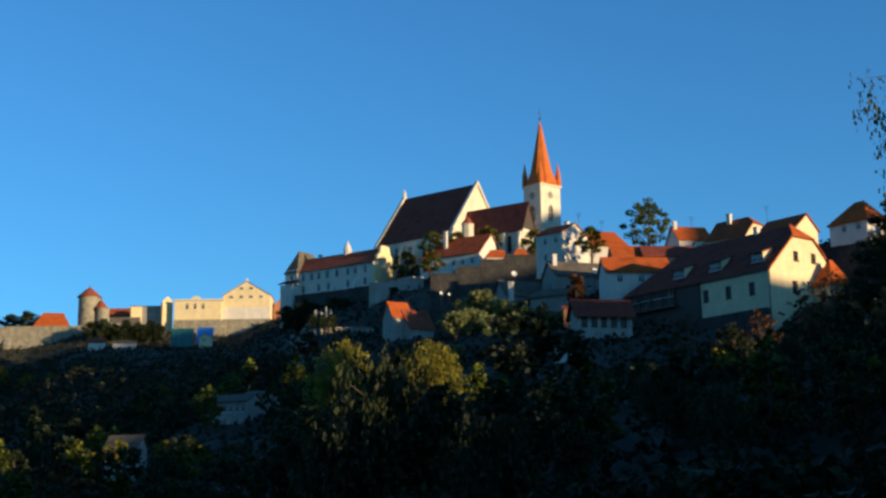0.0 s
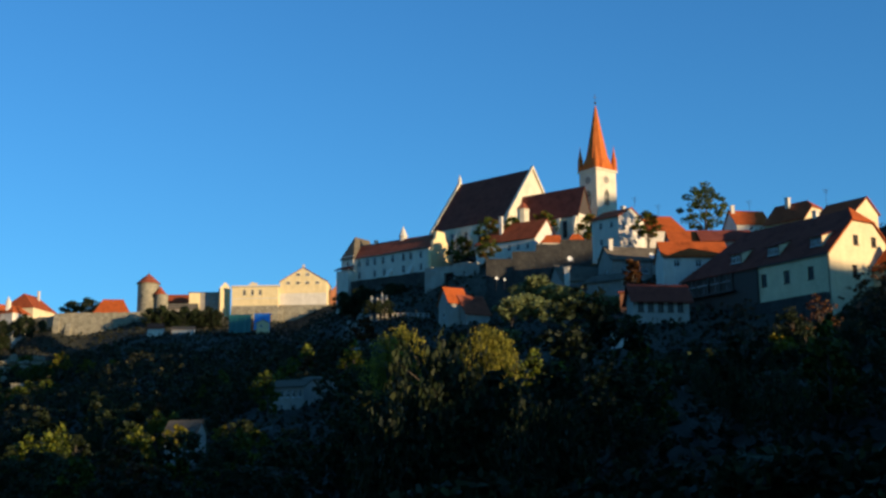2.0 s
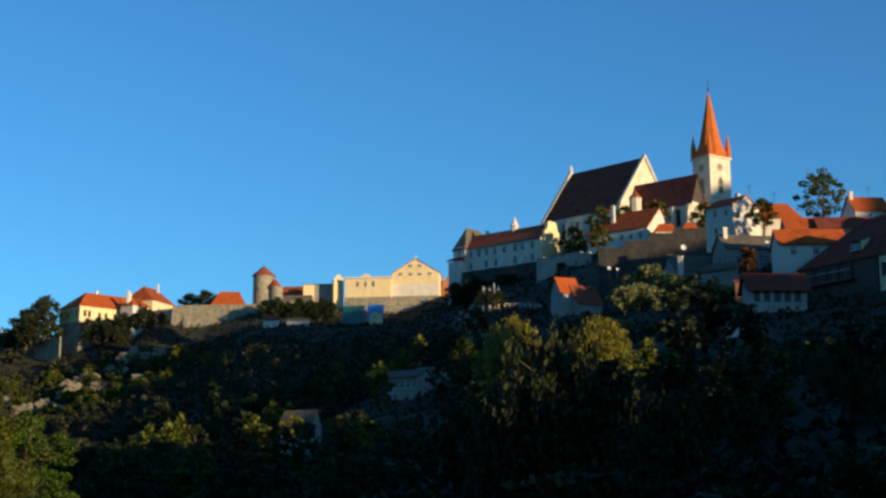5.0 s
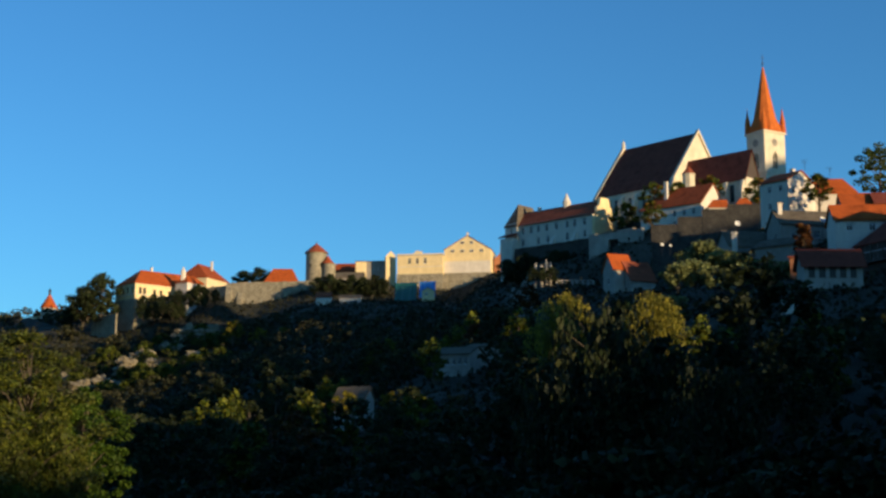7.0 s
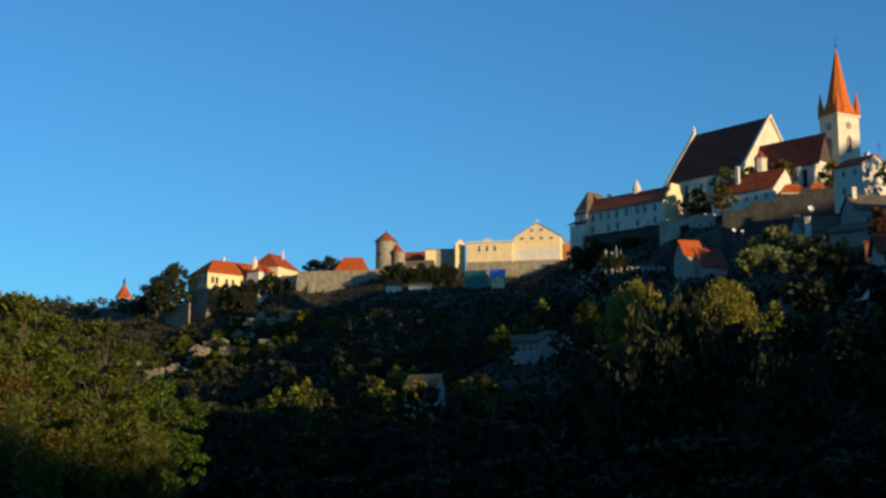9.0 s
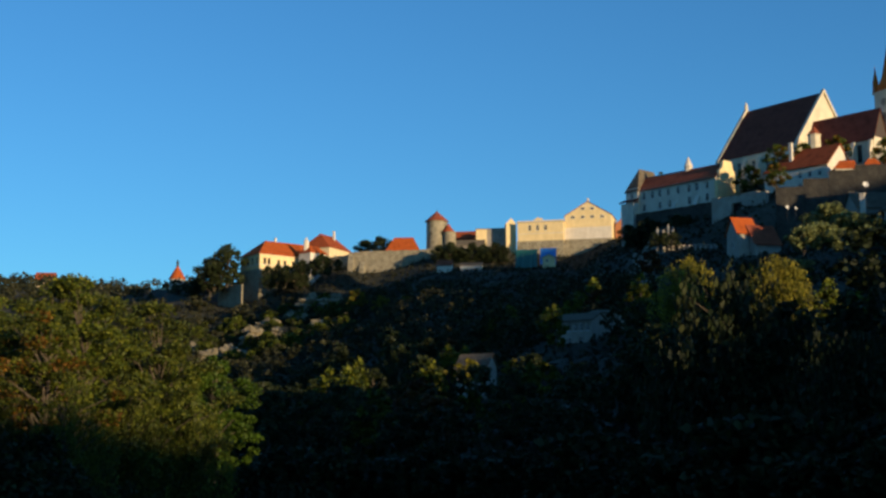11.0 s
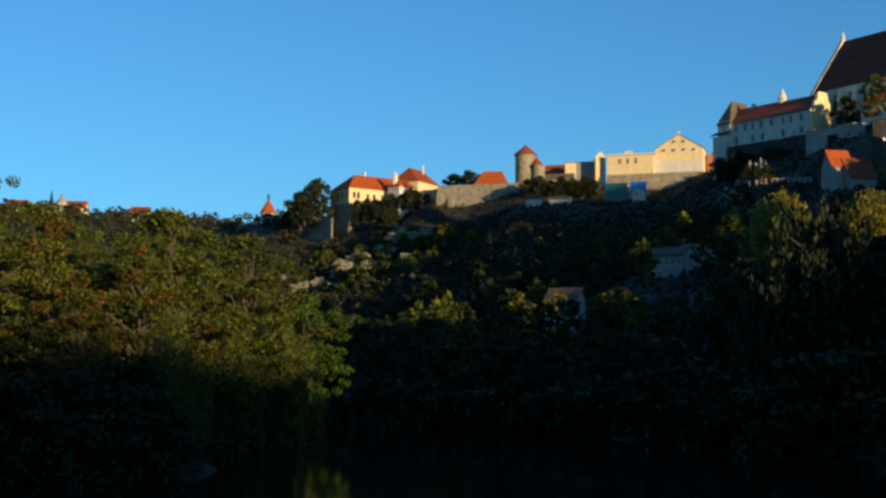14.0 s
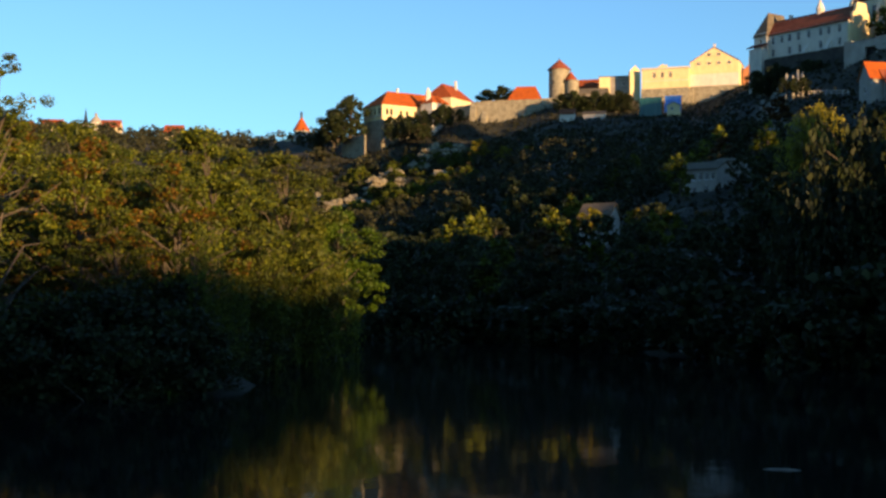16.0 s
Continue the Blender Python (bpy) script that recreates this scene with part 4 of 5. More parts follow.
tarpaulin("teal_tarpaulin", "teal tarpaulin stretched over a garden shelter", -99, 490, 76.5, 8.2, 4.0, TEAL)
tarpaulin("blue_tarpaulin", "bright blue tarpaulin over a shelter", -89.8, 490, 77.5, 6.0, 3.2, BLUE)
house("yellow_hut", "small yellow garden hut", -88.6, 488.4, 80, 73.5, 4.6, 3.0, 77.0, 78.2, wall=YELLOW, roof=GREY, right=[(1.6, 75.8)], size=(1.0, 1.0), category="shed")
house("white_hut", "white garden hut with red roof", -127.4, 483.6, 84, 71.0, 5.4, 4.0, 75.1, 76.9, wall=WHITE, roof=RUST, axis="X", category="shed")
house("white_shelter", "long low white shelter", -120.2, 490.0, 86, 72.0, 8.0, 4.0, 75.5, 76.5, wall=WHITE, roof=SLATE, axis="X", category="shed")
terrace_wall("wall_garden", "low pale garden wall on the slope", -157.0, 452.0, 0, 8.0, ground_height(-161, 452), ground_height(-161, 452) + 2.0, RUBBLE, cap=False, sunk=0.8)
terrace_wall("wall_castle_yard", "stone yard wall in shaded tones below the round chapel", -108.5, 526.0, -6, 28.2, 76.0, 86.6, RAMPART)


house("yard_shed", "long grey shed with a slate roof in the castle yard", -131.0, 528.0, 86, 84.0, 11.0, 4.0, 89.4, 91.4, wall=GREY, roof=SLATE, axis="X", category="shed")


def town_house(x, y, w, d, eave, ridge, roof, turn):
    house("town_house", "pale town house on the far plateau", x, y, turn, eave - 7, w, d, eave, ridge, wall=CREAM, roof=roof, axis="X", group="town houses far away", sunk=12, right=[(w * 0.3, eave - 2.5), (w * 0.7, eave - 2.5)], size=(1.2, 1.8))


for b, w, e, r, mat in ((-37.4, 14, 117, 121, RUST), (-36.2, 13, 119, 123, RED), (-35.4, 12, 118, 121, SLATE), (-33.9, 13, 119, 124, RUST), (-31.3, 12, 117, 122, RED), (-30.0, 11, 116, 119, RUST)):
    town_house(900 * math.sin(radians(b)), 900 * math.cos(radians(b)), w, 10, e, r, mat, 70)


def far_towers():
    t = thing("town_tower", pose(-508.8, 742.4, 108), "slender dark town tower with a pointed roof", "tower")
    part("shaft", box(bmesh.new(), -1.8, -1.8, -10, 1.8, 1.8, 12), GREY, t)
    part("helm", lathe(bmesh.new(), [(2.4, 12), (1.0, 16), (0.0, 23)], 8), IRON, t)
    d = thing("town_dome", pose(-503.5, 746, 108), "pale church lantern with a small dome", "tower")
    part("drum", lathe(bmesh.new(), [(3.4, -10), (3.4, 12.5), (3.8, 12.6), (3.8, 13.2)], 16), WHITE, d)
    part("dome", lathe(bmesh.new(), [(3.6, 13.2), (3.2, 15.2), (1.4, 17.0), (0.9, 17.2), (0.9, 18.8), (0.0, 20.4)], 16), GREY, d)


far_towers()


def outcrop(x, y, z, s, seed):
    """A weathered crag with ledges."""
    bm = bmesh.new()
    bmesh.ops.create_icosphere(bm, subdivisions=4, radius=1.0)
    for v in bm.verts:
        p = v.co.copy()
        k = 1 + 0.55 * noise.noise(p * 1.3 + Vector((seed, 0, 0))) + 0.25 * noise.noise(p * 4 + Vector((0, seed, 0)))
        ledge = 0.16 * math.sin(p.z * 13 + 2 * noise.noise(p * 2))
        v.co = Vector((p.x * s * (k + ledge), p.y * s * 0.7 * (k + ledge), p.z * s * 0.75 * k))
    ob = mesh_ob("rock_outcrop", bm, ROCK)
    ob.matrix_world = pose(x, y, z, 0, 0, seed * 50)
    tagged(ob, "pale weathered crag on the slope", "rock", "crags below the castle")


for i, (b, r, s) in enumerate(((-20.0, 524, 6.5), (-19.4, 518, 5), (-20.8, 512, 4.5), (-21.8, 496, 5), (-22.4, 482, 5.5), (-23.4, 470, 6), (-24.2, 462, 5), (-22.9, 456, 4), (-21.4, 478, 3.5), (-20.4, 505, 4), (-24.8, 480, 4), (-19.0, 526, 4))):
    x, y = r * math.sin(radians(b)), r * math.cos(radians(b))
    outcrop(x, y, ground_height(x, y) + s * 0.1, s, i + 1)


def satellite_dish(x, y, z, r, turn):
    d = thing("satellite_dish", pose(x, y, z, 0, 0, turn), "round white satellite dish on a pole", "satellite dish", "satellite dishes")
    bm = lathe(bmesh.new(), [(0.0, 0.0), (r * 0.5, r * 0.08), (r, r * 0.32), (r * 1.02, r * 0.30), (r * 0.5, r * 0.02), (0.0, -0.06)], 20)
    bm.transform(pose(0, 0, 0, 70, 0, 0))
    part("reflector", bm, FRAMEW, d)
    part("pole", lathe(bmesh.new(), [(0.05, -4.5), (0.05, 0.0)], 8, 0, 0.12), IRON, d)
    bm = tube(bmesh.new(), [(0, 0, -r * 0.8), (0, -r * 0.9, -0.1)], [0.03, 0.03])
    part("feed_arm", bm, IRON, d)


satellite_dish(13.6, 258.0, 53.6, 0.55, 20)
satellite_dish(-0.6, 300.0, 57.6, 0.4, 30)
satellite_dish(1.2, 300.5, 57.4, 0.3, 30)
satellite_dish(27.9, 246.5, 51.6, 0.6, 30)


def antenna(x, y, z, h):
    a = thing("roof_antenna", pose(x, y, z), "thin metal television antenna on a roof", "antenna", "roof antennas")
    part("mast", lathe(bmesh.new(), [(0.04, 0), (0.03, h)], 6), IRON, a)
    for i in range(5):
        w = 0.75 - 0.1 * i
        part("rod", box(bmesh.new(), -w, -0.015 + 0.0, h - 0.15 - 0.22 * i, w, 0.015, h - 0.12 - 0.22 * i), IRON, a)


for x, y, z, h in ((36.0, 300.5, 71.0, 3.0), (56.0, 299.0, 71.0, 3.2), (66.0, 270.0, 66.0, 3.4), (30.0, 293.0, 71.6, 2.4), (58.0, 225.0, 52.0, 2.6)):
    antenna(x, y, z, h)


def railing(x0, y0, x1, y1, n):
    r = thing("railing", pose(x0, y0, 0), "thin pale garden railing along the terrace", "railing")
    L = math.hypot(x1 - x0, y1 - y0)
    zs = [ground_height(x0 + (x1 - x0) * i / n, y0 + (y1 - y0) * i / n) for i in range(n + 1)]
    top = [((x1 - x0) * i / n, (y1 - y0) * i / n, zs[i] + 1.2) for i in range(n + 1)]
    for i, p in enumerate(top):
        part("post", lathe(bmesh.new(), [(0.07, p[2] - 2.0), (0.07, p[2])], 6, p[0], p[1]), WHITE, r)
    for dz in (0.0, -0.55):
        part("rail", tube(bmesh.new(), [(a, b, c + dz) for a, b, c in top], [0.06] * (n + 1)), WHITE, r)


railing(-25.5, 319, -17.0, 322, 7)


# ---- trees ----
def leaf_mesh(name, centres, radii, count, size, mat, rnd, droop=0.0, flat=0.7):
    """Many small leaf clusters, each a bent pair of triangles, gathered round the given centres."""
    c = np.array(centres)
    k = rnd.integers(0, len(c), count)
    off = rnd.normal(size=(count, 3))
    off /= np.linalg.norm(off, axis=1)[:, None]
    off *= (rnd.random((count, 1)) ** 0.45) * np.array(radii)[k][:, None]
    off[:, 2] *= flat
    if droop:
        off[:, 2] -= droop * rnd.random(count) ** 1.3
    p = c[k] + off
    a = rnd.normal(size=(count, 3))
    a[:, 2] *= 0.7
    a /= np.linalg.norm(a, axis=1)[:, None]
    b = np.cross(a, rnd.normal(size=(count, 3)))
    b /= np.linalg.norm(b, axis=1)[:, None] + 1e-9
    if droop:
        a = a * 0.3 + np.array((0, 0, -1.0))
    s = size * (0.6 + 0.8 * rnd.random((count, 1)))
    v = np.empty((count, 4, 3))
    v[:, 0], v[:, 2] = p - a * s, p + a * s
    n = np.cross(a, b)
    v[:, 1], v[:, 3] = p + b * s * 0.62 + n * s * 0.2, p - b * s * 0.62 + n * s * 0.2
    me = bpy.data.meshes.new(name)
    me.vertices.add(count * 4)
    me.vertices.foreach_set("co", v.reshape(-1))
    me.loops.add(count * 4)
    me.loops.foreach_set("vertex_index", np.arange(count * 4))
    me.polygons.add(count)
    me.polygons.foreach_set("loop_start", np.arange(count) * 4)
    me.update(calc_edges=True)
    me.materials.append(mat)
    return me


def tree(name, label, h, spread, mat, seed, count=2600, size=0.35, clumps=34, trunk=0.28, bare=0.22, bark=None, droop=0.0, clump=0.3, category="tree", group="", lean=0.0, second=None, flat=0.7):
    """A tapered trunk, limbs that reach the clumps, and a crown of leaf clusters with gaps. It stands at the origin."""
    rnd = np.random.default_rng(seed)
    t = thing(name, Matrix(), label, category, group)
    cs, rs = [], []
    for i in range(clumps):
        f = (i + 0.5) / clumps
        z = h * (bare + (0.97 - bare) * f)
        env = math.sin(math.pi * min(1, (0.12 + 0.88 * f)) ** 0.85) ** 0.6
        ang = i * 2.4 + rnd.uniform(-0.5, 0.5)
        r = spread * env * rnd.uniform(0.3, 1.2)
        cs.append((r * math.cos(ang) + lean * z, r * math.sin(ang), z * rnd.uniform(0.9, 1.08)))
        rs.append(spread * clump * rnd.uniform(0.45, 1.3))
    bm = bmesh.new()
    pts, rad = [], []
    for i in range(7):
        f = i / 6
        pts.append((lean * h * 0.85 * f + 0.05 * h * math.sin(3 * f + seed) * f, 0.04 * h * math.sin(4 * f + seed * 2) * f, -1.5 + (h * 0.86 + 1.5) * f))
        rad.append(trunk * (1 - f) ** 0.8 + 0.03)
    tube(bm, pts, rad, 8)
    for (x, y, z), r in list(zip(cs, rs))[::2]:
        f = max(0.12, min(0.85, (z - spread * 0.45) / (h * 0.86)))
        k = f * 6
        i = min(5, int(k))
        s = Vector(pts[i]).lerp(Vector(pts[i + 1]), k - i)
        e = Vector((x, y, z))
        mid = s.lerp(e, 0.5) + Vector((0, 0, 0.08 * h * rnd.uniform(-0.3, 1)))
        tube(bm, [s, mid, e], [trunk * 0.42 * (1 - f) + 0.035, trunk * 0.2 * (1 - f) + 0.025, 0.012], 5)
    part("trunk", bm, bark or BARK, t)
    n2 = int(count * 0.3) if second else 0
    me = leaf_mesh("crown", cs, rs, count - n2, size, mat, rnd, droop, flat)
    ob = new("crown", me)
    ob.parent = t
    if second:
        pick = [i for i in range(clumps) if i % 3 == 0]
        me = leaf_mesh("turning_leaves", [cs[i] for i in pick], [rs[i] for i in pick], n2, size, second, rnd, droop, flat)
        o2 = new("turning_leaves", me)
        o2.parent = t
    return t


def put(src, x, y, s=1.0, turn=0.0, sink=0.3, z=None, stretch=1.0):
    o = copy_thing(src, pose(x, y, (ground_height(x, y) if z is None else z) - sink, 0, 0, turn))
    o.scale = (s, s, s * stretch)
    return o


def clear_of_buildings(x, y, margin):
    for inv, w, l in FOOT:
        p = inv @ Vector((x, y, 0))
        if -margin < p.x < w + margin and -margin < p.y < l + margin:
            return False
    return True


def plant_slope():
    kinds = [
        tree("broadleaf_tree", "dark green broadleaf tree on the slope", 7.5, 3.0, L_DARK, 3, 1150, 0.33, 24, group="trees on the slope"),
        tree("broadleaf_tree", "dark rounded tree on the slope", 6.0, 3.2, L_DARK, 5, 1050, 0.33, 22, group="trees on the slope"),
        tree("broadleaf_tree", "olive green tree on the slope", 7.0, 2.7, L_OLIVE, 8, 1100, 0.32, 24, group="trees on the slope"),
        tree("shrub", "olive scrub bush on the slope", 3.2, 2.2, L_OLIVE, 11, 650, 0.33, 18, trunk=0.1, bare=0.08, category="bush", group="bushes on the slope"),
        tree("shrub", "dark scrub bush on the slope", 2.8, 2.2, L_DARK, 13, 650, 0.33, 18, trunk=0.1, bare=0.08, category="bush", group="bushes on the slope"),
        tree("broadleaf_tree", "russet autumn tree on the slope", 6.5, 2.5, L_RUSSET, 15, 1500, 0.33, 26, group="trees on the slope"),
    ]
    rnd = random.Random(21)
    # elevation below which the planting keeps clear of the terraces
    lim_b, lim_e = (-40, -30, -26, -22, -18, -14, -10, -7, -4, 0, 3, 5, 9, 13, 16, 20), (6.6, 6.3, 6.1, 6.9, 7.6, 7.7, 7.8, 8.2, 8.2, 7.8, 7.8, 7.4, 7.6, 8.2, 9.2, 11.0)
    front_b = (-40, -18, -17, -12, -11, -10.4, -6.6, -6, 1.5, 3, 20)
    front_e = (9, 9, 3.1, 3.1, 4.4, 4.4, 4.4, 6.0, 6.3, 9, 9)
    front_r = (0, 0, 200, 200, 232, 232, 232, 150, 150, 0, 0)
    made, centres, radii = [0] * 6, [], []
    for _ in range(34000):
        b, r = rnd.uniform(-36, 19.5), math.sqrt(rnd.uniform(95 ** 2, 548 ** 2))
        x, y = r * math.sin(radians(b)), r * math.cos(radians(b))
        z = ground_height(x, y)
        if z < 1.0:
            continue
        rocky = -24.8 < b < -18.5 and 440 < r < 530
        kind = rnd.choices(range(6), (4, 4, 3, 2, 2, 0.5) if not rocky else (0, 0, 0, 5, 3, 0))[0]
        # dark kinds only in this band: their leaf colour stands in for shade
        if -23 < b < -14.5 and 230 < r < 360:
            kind = (0, 1, 4)[kind % 3]
        s = rnd.uniform(0.7, 1.25) * (0.8 if rocky else 1)
        tall = (7.5, 6, 7, 3.2, 2.8, 6.5)[kind] * s
        up = math.degrees(math.atan2(z + tall - 3.4, r))
        if up > float(np.interp(b, lim_b, lim_e)) or (r < float(np.interp(b, front_b, front_r)) and up > float(np.interp(b, front_b, front_e))):
            continue
        if not clear_of_buildings(x, y, 3.0):
            continue
        if r < 330 and made[kind] < (75, 75, 65, 70, 70, 12)[kind]:
            put(kinds[kind], x, y, s, rnd.uniform(0, 360), stretch=rnd.uniform(0.85, 1.2))
            made[kind] += 1
        elif r >= 255 and len(centres) < 9600:
            # far bushes and low trees, joined into one scrub wood
            for q in range(6):
                ang, f = rnd.uniform(0, 6.28), rnd.random()
                centres.append((x + 1.6 * s * math.cos(ang), y + 1.6 * s * math.sin(ang), z + min(tall, 5) * (0.1 + 0.8 * f)))
                radii.append(rnd.uniform(0.7, 1.5) * s)
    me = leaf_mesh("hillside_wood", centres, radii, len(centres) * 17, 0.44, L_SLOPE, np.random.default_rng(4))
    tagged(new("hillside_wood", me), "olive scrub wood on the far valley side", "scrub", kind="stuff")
    # woods and gardens on the plateau beyond
    far = np.random.default_rng(6)
    centres, radii = [], []
    for _ in range(900):
        b, r = radians(far.uniform(-39, -24.4)), far.uniform(560, 880)
        x, y = r * math.sin(b), r * math.cos(b)
        h = far.uniform(2, 7)
        for q in range(4):
            centres.append((x + far.normal() * 2, y + far.normal() * 2, ground_height(x, y) + h * far.random()))
            radii.append(far.uniform(1.2, 2.4))
    me = leaf_mesh("plateau_wood", centres, radii, len(centres) * 12, 0.75, L_SLOPE, far)
    tagged(new("plateau_wood", me), "distant trees on the plateau edge", "wood", kind="stuff")
    for k in kinds:
        k.matrix_world = pose(-90 + 12 * kinds.index(k), 300, ground_height(-90 + 12 * kinds.index(k), 300) - 0.3)


plant_slope()

# named trees among the houses
T_DARK = tree("park_tree", "large dark green tree among the roofs", 10.5, 4.8, L_GREEN, 31, 3400, 0.26, 46, bare=0.12, clump=0.24)
T_DARK.matrix_world = pose(43.3, 281, 63)
put(T_DARK, 87, 240, 1.25, 40, z=54)
put(T_DARK, 93, 248, 1.0, 100, z=56)
T_DENSE = tree("castle_tree", "dense dark tree beside the castle", 11.0, 5.0, L_DARK, 37, 4200, 0.36, 52, bare=0.04, clump=0.3, group="castle trees")
T_DENSE.matrix_world = pose(-230, 514, 73)
put(T_DENSE, -226.5, 519, 1.5, 40, z=75)
put(T_DENSE, -177.8, 499, 0.75, 10, z=75)
put(T_DENSE, -183.5, 503, 0.55, 60, z=75.5)
put(T_DENSE, -194, 503, 0.4, 160, z=73)
put(T_DENSE, -233, 517, 1.3, 90, z=72)
put(T_DENSE, -243, 524, 0.8, 150, z=69)
put(T_DENSE, -250, 540, 0.9, 200, z=69)
put(T_DENSE, -257, 552, 0.9, 260, z=70)
for x, s in ((-136, 0.7), (-131.5, 0.8), (-127, 0.62), (-122.5, 0.75), (-118, 0.66), (-113.5, 0.72), (-110, 0.6)):
    put(T_DENSE, x, 520, s, x * 23, z=80.6)
for x, y, s in ((-31.0, 316.6, 0.3), (-28.6, 316.2, 0.28), (-26.4, 316.8, 0.3)):
    put(T_DENSE, x, y, s, x * 40, z=53.0)
for i in range(8):
    k = 5 + 3.4 * i
    put(T_DENSE, -19.6 - 0.839 * k, 360.0 + 0.545 * k, 0.5 + 0.09 * (i % 3), i * 70, z=61.5 + 0.5 * (i % 2))
# dark trees added in place of the shade along the palace base
for k in (1.0, 5.5, 10.0, 14.0, 18.0):
    put(T_DENSE, -207.6 + 0.616 * k, 514.2 + 0.788 * k, 0.44 + 0.03 * (k % 3), k * 50, z=76.6 + 0.1 * k)
    put(T_DENSE, -205.0 + 0.616 * k, 508.4 + 0.788 * k, 0.5 + 0.04 * (k % 3), k * 80, z=71.6 + 0.12 * k)
for x, y, s, z in ((-193.5, 519, 0.5, 79.0), (-188.5, 521, 0.45, 80.0), (-184.0, 523, 0.5, 80.0), (-180, 524, 0.45, 80.0)):
    put(T_DENSE, x, y, s, x * 13, z=z)
put(T_DENSE, -178, 575, 1.1, 300, z=90)
put(T_DENSE, -184, 573, 1.0, 120, z=89.5)
put(T_DENSE, -172, 574, 0.95, 210, z=89.5)
T_YARD = tree("yard_tree", "half-bare olive tree in front of the church", 7.5, 3.2, L_OLIVE, 33, 1500, 0.32, 30, second=L_AUTUMN)
T_YARD.matrix_world = pose(-2.5, 352, 76)
put(T_YARD, 4.0, 352, 0.9, 50, z=77)
put(T_YARD, 12.0, 350, 1.0, 150, z=77)
put(T_YARD, 23.5, 344, 1.1, 250, z=74)
put(T_YARD, 27.5, 343, 1.0, 310, z=74)
put(T_YARD, -3.0, 333, 0.9, 200, z=68)
put(T_YARD, -10.0, 366, 1.15, 20, z=73)
put(T_YARD, 31.5, 283, 0.9, 20, z=62)
T_RUS = tree("autumn_tree", "rusty orange autumn tree beside the sheds", 6.0, 2.0, L_RUSSET, 35, 1700, 0.28, 28)
T_RUS.matrix_world = pose(23.0, 231.5, 42)

# pale shrubs on the terrace below the houses, leaf colour lifted for blocked sun
SH = tree("pale_shrub", "pale green shrub on the terrace, lightened as if sunlit", 4.2, 3.2, L_PALE, 41, 2400, 0.26, 28, trunk=0.1, bare=0.05, category="bush", group="shrubs on the terrace")
SH.matrix_world = pose(0.6, 232, ground_height(0.6, 232) - 0.3)
for x, y, s, tz in ((6.6, 246, 1.25, 43.2), (9.8, 243, 1.1, 41.8), (13.0, 240, 1.1, 40.2), (16.5, 238, 1.0, 39.4), (19.8, 236, 0.9, 39.0), (5.0, 238, 1.0, 39.6), (8.4, 235, 0.9, 38.4), (2.0, 236, 0.9, 39.2)):
    put(SH, x, y, s, x * 40, z=tz)

# bushes between the crags below the castle, leaf colour brighter for the sunlit slope
SB = tree("crag_bush", "rounded olive bush between the crags", 4.4, 2.9, L_OLIVE, 43, 900, 0.3, 24, trunk=0.12, bare=0.06, category="bush", group="bushes below the castle")
SB2 = tree("crag_bush", "low green bush between the crags", 3.2, 2.6, L_GREEN, 45, 800, 0.28, 20, trunk=0.1, bare=0.05, category="bush", group="bushes below the castle")
SB.matrix_world = pose(-187, 470, ground_height(-187, 470) - 0.3)
SB2.matrix_world = pose(-181, 488, ground_height(-181, 488) - 0.3)
_r = random.Random(19)
for i in range(120):
    b, r = _r.uniform(-25.5, -18.2), _r.uniform(430, 526)
    x, y = r * math.sin(radians(b)), r * math.cos(radians(b))
    if clear_of_buildings(x, y, 2.0):
        put((SB, SB2)[i % 2], x, y, _r.uniform(0.6, 1.35), _r.uniform(0, 360))

# willows
def willow(name, label, h, spread, seed, mat, count, x, y, z):
    t = tree(name, label, h, spread, mat, seed, count, 0.15, 64, 0.35, 0.42, droop=h * 0.3, clump=0.32, group="willows")
    t.matrix_world = pose(x, y, z)
    return t


WI = willow("willow", "yellow-green weeping willow tree on the slope", 9.5, 3.6, 51, L_YELLOW, 9000, -11.0, 149.6, 15.8)
put(WI, -1.7, 155, 0.92, 130, z=17.6)

# yellow trees low in the valley
TY = tree("yellow_tree", "yellow-green autumn tree low in the valley", 6.2, 2.6, L_YELLOW, 61, 2400, 0.26, 28, group="yellow trees")
TY.matrix_world = pose(-55.5, 204, 12.6)
for x, y, s, z in ((-49.0, 206, 0.75, 14.6), (-42.5, 207, 0.6, 15.4), (-53, 201, 0.8, 10.6), (-146.5, 446, 1.15, 55.0), (-137, 446, 1.1, 52.6), (-128, 448, 1.0, 54.0)):
    put(TY, x, y, s, x * 17, z=z)
for x, y, s, z in ((31, 150, 1.2, 16.5), (34.5, 152, 1.0, 17.0), (36, 149, 1.1, 14.5)):
    put(TY, x, y, s, x * 17, z=z)

